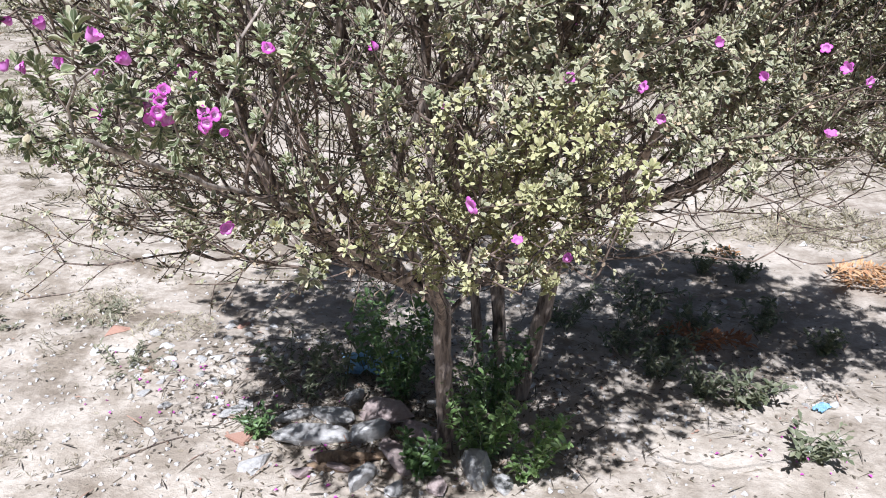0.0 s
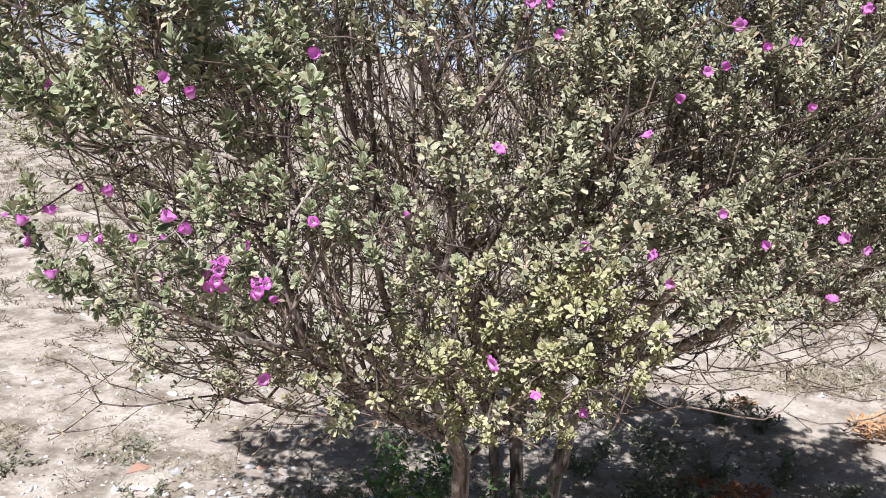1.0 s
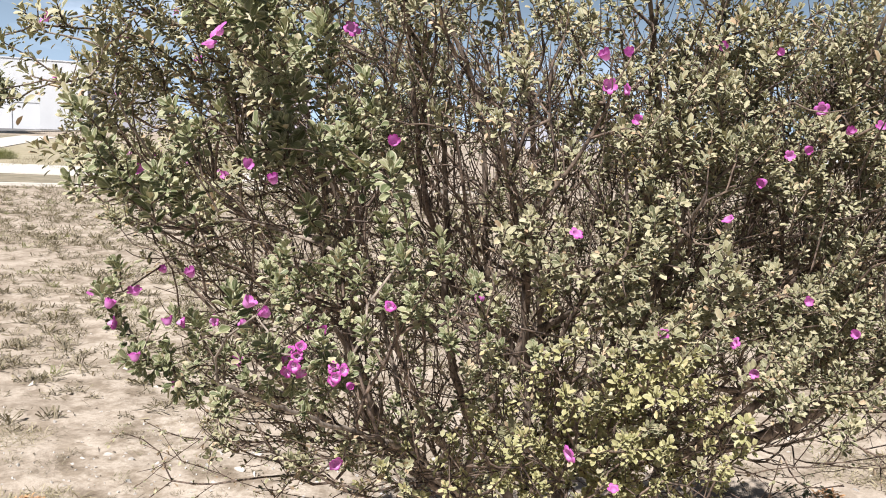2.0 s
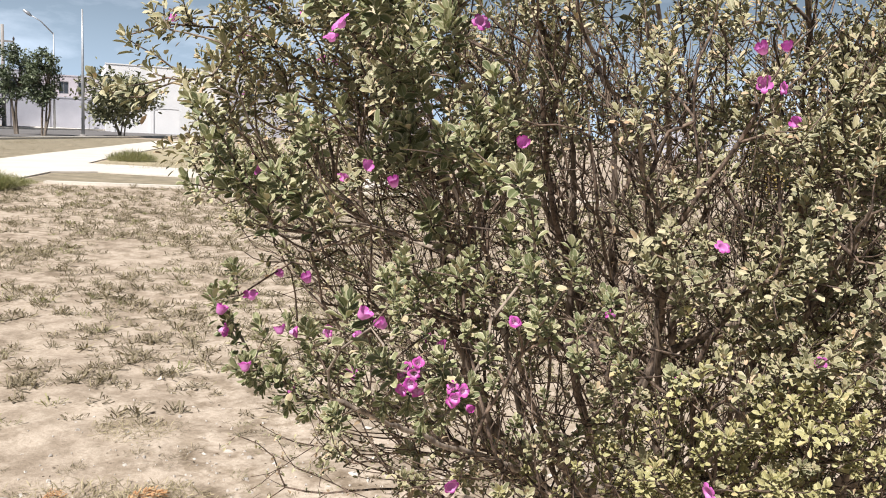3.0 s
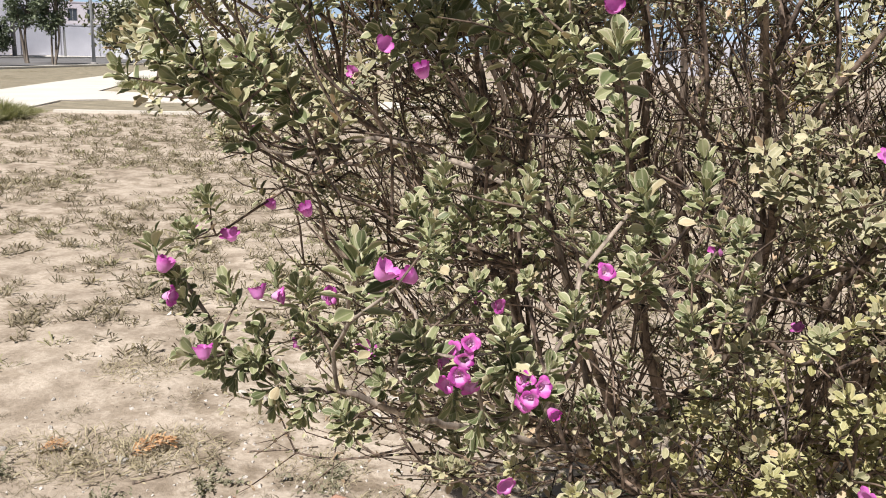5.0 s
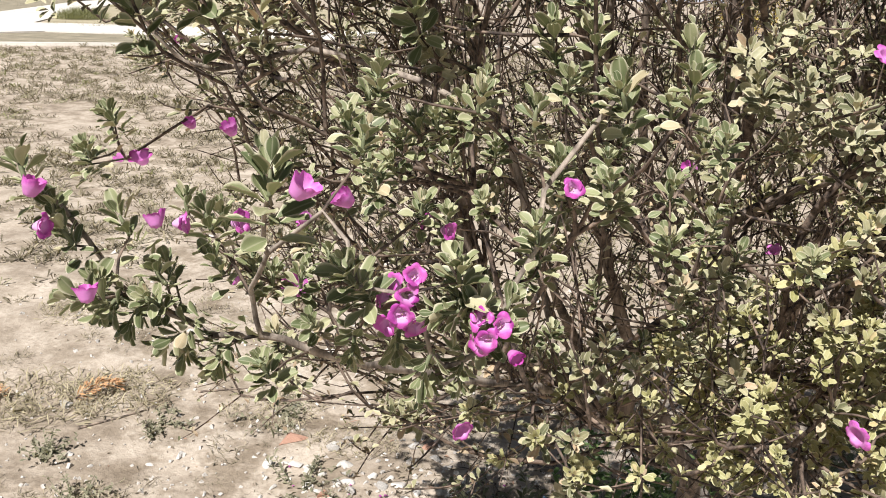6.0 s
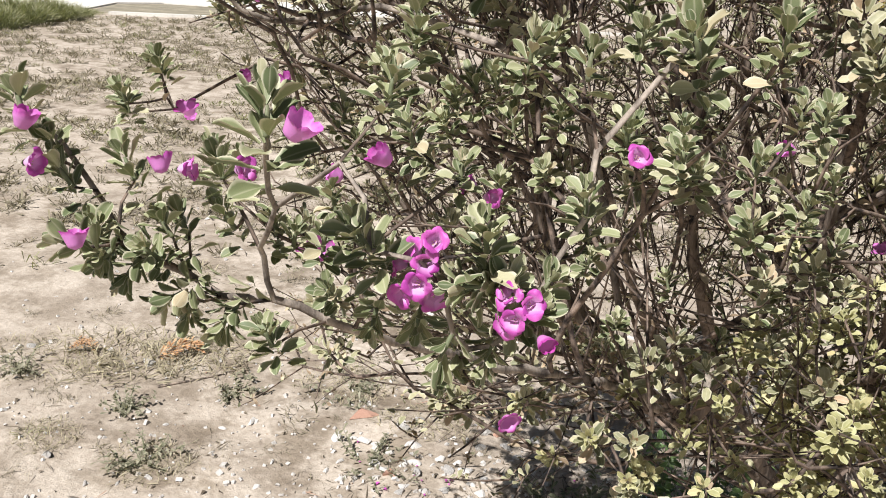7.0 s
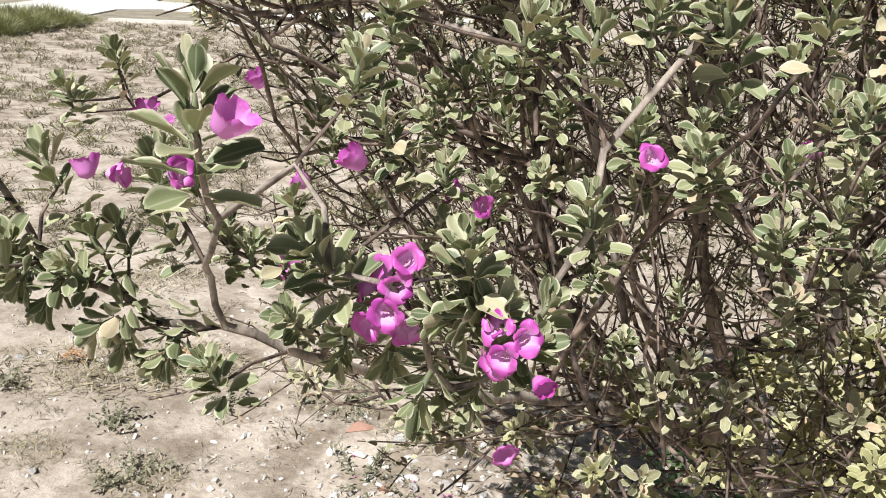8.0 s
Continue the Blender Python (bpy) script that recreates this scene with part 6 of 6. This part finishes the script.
def house(name, place, turn, w, depth, h, mat, openings, label, fascia=None, curtains=(), category="house"):
    """A flat-roofed house: pierced front, sides, back, roof with parapet, windows with frame and pane."""
    ob = new(name)
    ob.location = place
    ob.rotation_euler = (0, 0, turn)
    tagged(ob, label, category)
    part("front_wall", wall_with_openings(w, h, 0.25, openings), mat, ob)
    part("side_wall", box(0, 0.253, 0, 0.22, depth, h), mat, ob)
    part("side_wall", box(w - 0.22, 0.253, 0, w, depth, h), mat, ob)
    part("back_wall", box(0.223, depth - 0.22, 0, w - 0.223, depth, h), mat, ob)
    part("roof", box(0.223, 0.253, h - 0.5, w - 0.223, depth - 0.223, h - 0.3), mat, ob)
    part("floor_slab", box(0.223, 0.253, h * 0.45, w - 0.223, depth - 0.223, h * 0.45 + 0.2), mat, ob)
    # added dark wall that stands in for the room's shade behind the windows
    part("room_shade_wall", box(0.223, 2.2, 0, w - 0.223, 2.3, h - 0.503), M_SHADE, ob)
    part("coping", box(-0.05, -0.05, h + 0.003, w + 0.05, 0.3, h + 0.09), mat, ob)
    if fascia:
        for x0, z0, x1, z1 in fascia:
            part("canopy", box(x0, -0.55, z0, x1, -0.003, z1), M_DARKWOOD, ob, "dark projecting canopy")
    for k, (x0, z0, x1, z1) in enumerate(openings):
        win = part("window_frame", wall_with_openings(x1 - x0, z1 - z0, 0.06, [(0.06, 0.06, (x1 - x0) / 2 - 0.025, z1 - z0 - 0.06), ((x1 - x0) / 2 + 0.025, 0.06, x1 - x0 - 0.06, z1 - z0 - 0.06)]), M_FRAME, ob)
        win.location = (x0, 0.10, z0)
        for a, b in ((0.06, (x1 - x0) / 2 - 0.025), ((x1 - x0) / 2 + 0.025, x1 - x0 - 0.06)):
            part("pane", box(a, 0.02, 0.06, b, 0.035, z1 - z0 - 0.06), M_CURTAIN if k in curtains else M_GLASS, win)
    return ob


FACING = radians(44)
house("two_storey_house", bearing(-56.0, 70), FACING, 9.0, 8, 6.7, M_HOUSE_MAUVE, [(1.0, 3.6, 3.2, 5.2), (6.4, 3.8, 7.9, 5.5), (4.0, 0.1, 7.9, 2.6)], "mauve two-storey house with a red-curtained window",
      [(0.4, 2.75, 8.6, 3.0), (5.4, 5.75, 8.5, 6.0)], (1,))
house("row_house", bearing(-49.0, 90), FACING, 5.2, 8, 5.1, M_HOUSE_GREY, [(1.0, 3.2, 2.2, 4.5), (3.2, 3.2, 4.4, 4.5), (1.0, 0.1, 2.2, 2.2)], "lilac-grey two-storey row house")
house("row_house", bearing(-45.4, 86), FACING, 6.0, 8, 4.7, M_HOUSE_MAUVE, [(2.2, 3.1, 3.0, 4.2), (3.8, 3.1, 4.4, 4.2), (1.9, 0.1, 3.2, 2.3)], "lilac-grey two-storey row house with dark windows")
house("white_building", bearing(-41.3, 78), FACING, 9.6, 9, 5.6, M_WHITE, [(1.5, 0.4, 2.7, 1.8)], "plain white flat-roofed building", category="building")
house("row_house", bearing(-35.8, 84), radians(38), 9.0, 8, 5.9, M_HOUSE_GREY, [(1.0, 3.6, 2.0, 5.0), (4.6, 3.6, 5.8, 5.0), (1.0, 0.1, 2.0, 2.2)], "grey two-storey row house behind the shrub")
house("row_house", bearing(-27.0, 90), radians(30), 10.0, 8, 4.2, M_HOUSE_MAUVE, [(1.0, 1.0, 2.6, 2.4), (5.6, 1.0, 7.2, 2.4)], "low mauve house seen through twigs")
house("white_bungalow", bearing(11.5, 60), radians(-12), 6.0, 7, 2.5, M_WHITE, [(0.6, 0.9, 1.8, 2.0), (3.6, 0.9, 5.2, 2.0)], "low white bungalow seen through twigs")
house("bungalow", bearing(-8.0, 75), radians(5), 12.0, 8, 2.7, M_HOUSE_GREY, [(1.0, 0.9, 2.6, 2.2), (6.6, 0.9, 8.2, 2.2)], "low lilac-grey bungalow seen through twigs")


def garden_wall(b0, b1, d, h, mat, label):
    a, c = bearing(b0, d), bearing(b1, d)
    ob = new("garden_wall")
    ob.location = a
    ob.rotation_euler = (0, 0, math.atan2(c.y - a.y, c.x - a.x))
    tagged(ob, label, "wall", kind="structure")
    w = (c - a).length
    part("panel", box(0, 0, 0, w, 0.18, h), mat, ob)
    part("coping", box(-0.04, -0.04, h + 0.003, w + 0.04, 0.22, h + 0.1), mat, ob)
    for k in range(int(w / 3) + 1):
        part("pier", box(k * 3.0, -0.07, 0, k * 3.0 + 0.3, -0.003, h), mat, ob)


garden_wall(-46.8, -41.0, 80, 2.6, M_HOUSE_GREY, "pale grey rendered garden wall")
garden_wall(-41.0, -37.0, 76, 2.1, M_WHITE, "white rendered garden wall")
garden_wall(-50.5, -47.2, 84, 2.4, M_HOUSE_GREY, "pale grey rendered garden wall")


def street_lamp(place, h, arm, label):
    ob = new("street_lamp")
    ob.location = place
    tagged(ob, label, "street lamp")
    part("pole", tube([(0, 0, -0.2), (0, 0, h * 0.5), (0, 0, h)], [0.10, 0.075, 0.045], 12), M_GALV, ob)
    part("base", tube([(0, 0, -0.1), (0, 0, 0.08), (0, 0, 0.10)], [0.2, 0.2, 0.13], 12), M_POLE, ob)
    if arm:
        end = Vector(arm)
        part("arm", tube([(0, 0, h - 0.1), end * 0.5 + Vector((0, 0, h + 0.15)), end + Vector((0, 0, h))], [0.05, 0.045, 0.04], 8), M_GALV, ob)
        out = end.normalized() * 0.45
        part("lamp_head", tube([end + Vector((0, 0, h)) - out * 0.6, end + Vector((0, 0, h + 0.02)), end + out + Vector((0, 0, h))], [0.07, 0.14, 0.08], 10), M_GALV, ob)


street_lamp(Vector((-38.77, 42.68, 0)), 7.55, None, "tall slim grey street pole")
street_lamp(bearing(-44.2, 76), 7.6, (-1.25, -1.25, 1.3), "grey street lamp with a slanting arm")


def utility_pole(place, h):
    ob = new("utility_pole")
    ob.location = place
    tagged(ob, "weathered grey utility pole with a crossarm", "utility pole")
    part("pole", tube([(0, 0, -0.2), (0, 0, h * 0.5), (0, 0, h)], [0.17, 0.14, 0.11], 12), M_POLE, ob)
    arm = part("crossarm", box(-0.8, -0.06, h - 1.3, 0.8, 0.06, h - 1.16), M_POLE, ob)
    for x in (-0.75, 0.0, 0.75):
        part("insulator", tube([(x, 0, h - 1.157), (x, 0, h - 1.0), (x, 0, h - 0.85)], [0.05, 0.08, 0.03], 8), M_DARKWOOD, arm)
    part("transformer", tube([(0.75, -0.1, h - 2.2), (0.75, -0.1, h - 1.85), (0.75, -0.1, h - 1.45)], [0.18, 0.22, 0.15], 10), M_GALV, ob)
    ob.rotation_euler = (0, 0, FACING)


utility_pole(bearing(-46.92, 74), 7.75)


def tree(name, place, h, spread, crown_low, label, mat, seed, leaf=0.16, clumps=70, per=45, trunks=1, wide=1.0):
    """A tree: leaning tapered trunks, limbs, and a crown of many small leaves in uneven clumps."""
    g = np.random.default_rng(seed)
    ob = new(name)
    ob.location = place
    tagged(ob, label, "tree")
    tops = []
    for k in range(trunks):
        a = g.uniform(0, 6.28)
        lean = spread * 0.35 * (0.4 if trunks == 1 else 1)
        top = Vector((lean * math.cos(a), lean * math.sin(a), h * 0.62))
        mid = top * 0.5 + Vector((g.normal(0, 0.05 * h), g.normal(0, 0.05 * h), 0)) * 0.5
        r = 0.026 * h / math.sqrt(trunks)
        trunk = part("trunk", tube(spline([(0.1 * k, 0, -0.2), tuple(mid), tuple(top)], 0.3), list(np.linspace(r, r * 0.45, len(spline([(0.1 * k, 0, -0.2), tuple(mid), tuple(top)], 0.3)))), 8), M_TREEBARK, ob)
        tops.append((mid, top))
    centres = []
    while len(centres) < clumps:
        p = g.uniform(-1, 1, 3)
        if 0.35 < np.linalg.norm(p) < 1 and noise.noise(Vector(tuple(p * 1.7 + seed))) > -0.16:
            centres.append(p * np.array((spread * wide, spread, (h - crown_low) / 2)) + np.array((0, 0, (h + crown_low) / 2)))
    for k, c in enumerate(centres[:12]):
        mid, top = tops[k % len(tops)]
        root = mid.lerp(top, g.uniform(0.3, 1.0))
        tip = Vector(tuple(c))
        part("bough", tube([root, root.lerp(tip, 0.5) + Vector((0, 0, 0.05 * h)), tip], [0.010 * h, 0.007 * h, 0.003 * h], 6), M_TREEBARK, ob)
    pos = np.concatenate([c + g.normal(0, 0.13 * spread, (per, 3)) for c in centres])
    n = len(pos)
    v, q, uv = blades(leaf_shape(2, 2, 0.5, 0.2, 0.2, 0.3), leaf_turn(g.uniform(0, 6.28, n), g.normal(0.1, 0.6, n), g.normal(0, 0.6, n)), pos, leaf * g.uniform(0.6, 1.3, n))
    held("crown", big_mesh("crown", v, q, [mat], uv), ob)
    return ob


tree("street_tree", bearing(-47.85, 49), 2.6, 0.72, 0.5, "dense rounded dark green street tree", M_TREE, 1, 0.17)
tree("street_tree", bearing(-44.9, 53), 4.7, 0.95, 1.7, "tall open green tree with several thin trunks", M_TREE, 2, 0.2, 80, 45, 3)
tree("street_tree", bearing(-46.3, 55), 5.1, 1.0, 2.0, "tall open green tree with thin trunk", M_TREE, 7, 0.2, 60, 45, 2)
tree("street_tree", bearing(-40.5, 60), 4.1, 2.5, 0.9, "broad-leaved olive green tree beside the street", M_TREE_OLIVE, 3, 0.36, 110, 26, 4)
tree("street_tree", bearing(-50.3, 68), 3.2, 0.9, 1.4, "small pale street tree by a house", M_TREE, 4, 0.17, 50, 40)
tree("street_tree", bearing(7.5, 38), 3.2, 1.5, 0.6, "dark green tree seen through the twigs", M_TREE, 5, 0.2)
tree("yellow_bush", bearing(10.5, 20), 1.25, 0.8, 0.1, "yellow-leaved bush seen through the twigs", M_TREE_YELLOW, 6, 0.07, 60, 60, 3)
tree("yellow_bush", bearing(1.0, 24), 1.6, 1.0, 0.1, "yellow-leaved bush seen through the twigs", M_TREE_YELLOW, 8, 0.08, 60, 60, 3)
tree("yellow_bush", bearing(17.0, 22), 1.4, 0.8, 0.1, "yellow-leaved bush seen through the twigs", M_TREE_YELLOW, 9, 0.07, 60, 60, 3)
tree("street_tree", bearing(-15.0, 60), 4.0, 2.0, 0.8, "dark green tree far behind the shrub", M_TREE, 10, 0.25)
tree("street_tree", bearing(22.0, 55), 4.2, 2.0, 0.8, "dark green tree far behind the shrub", M_TREE, 12, 0.25)


def path_grass():
    g = np.random.default_rng(8)
    green, dry = [], []

    def clump(x, y, s, h, n, into):
        a, r = g.uniform(0, 6.28, n), s * np.sqrt(g.random(n))
        px, py = x + r * np.cos(a), y + r * np.sin(a)
        rise = h * (1 - 0.5 * (r / s) ** 2)
        lift = np.radians(g.uniform(35, 88, n))
        into.append(blades(FINE_BLADE, leaf_turn(g.uniform(0, 6.28, n), lift, g.normal(0, 0.5, n)), np.stack((px, py, np.zeros(n)), 1), rise * g.uniform(0.6, 1.1, n)))

    for x, y, s, h, n in ((-11.7, 10.4, 0.55, 0.46, 6000), (-12.0, 11.3, 0.5, 0.42, 5000), (-11.3, 9.6, 0.5, 0.42, 4500), (-12.3, 12.1, 0.35, 0.28, 2000), (-12.6, 12.7, 0.3, 0.14, 1000)):
        clump(x, y, s, h, n, green)
    for _ in range(60):
        clump(g.uniform(-16.0, -11.0), g.uniform(18.2, 24), 0.3, g.uniform(0.1, 0.3), 60, dry)
    clump(-17.3, 21.3, 0.7, 0.45, 2500, green)
    for _ in range(420):
        s = g.random()
        x, y = -20 - 16 * s + g.uniform(-6, 2), 17 + 26 * s + g.uniform(-5, 2)
        clump(x, y, 0.5, g.uniform(0.05, 0.16), 60, dry)
    for _ in range(160):
        clump(g.uniform(-13, -6), g.uniform(14.6, 17.0), 0.25, g.uniform(0.03, 0.09), 40, dry)
    stuff("verge_grass", green, M_GRASSGREEN, "olive green grass clump beside the footpath", "grass")
    stuff("verge_dry_grass", dry, M_DRY, "dry brown verge grass along the footpath", "dry grass")


path_grass()
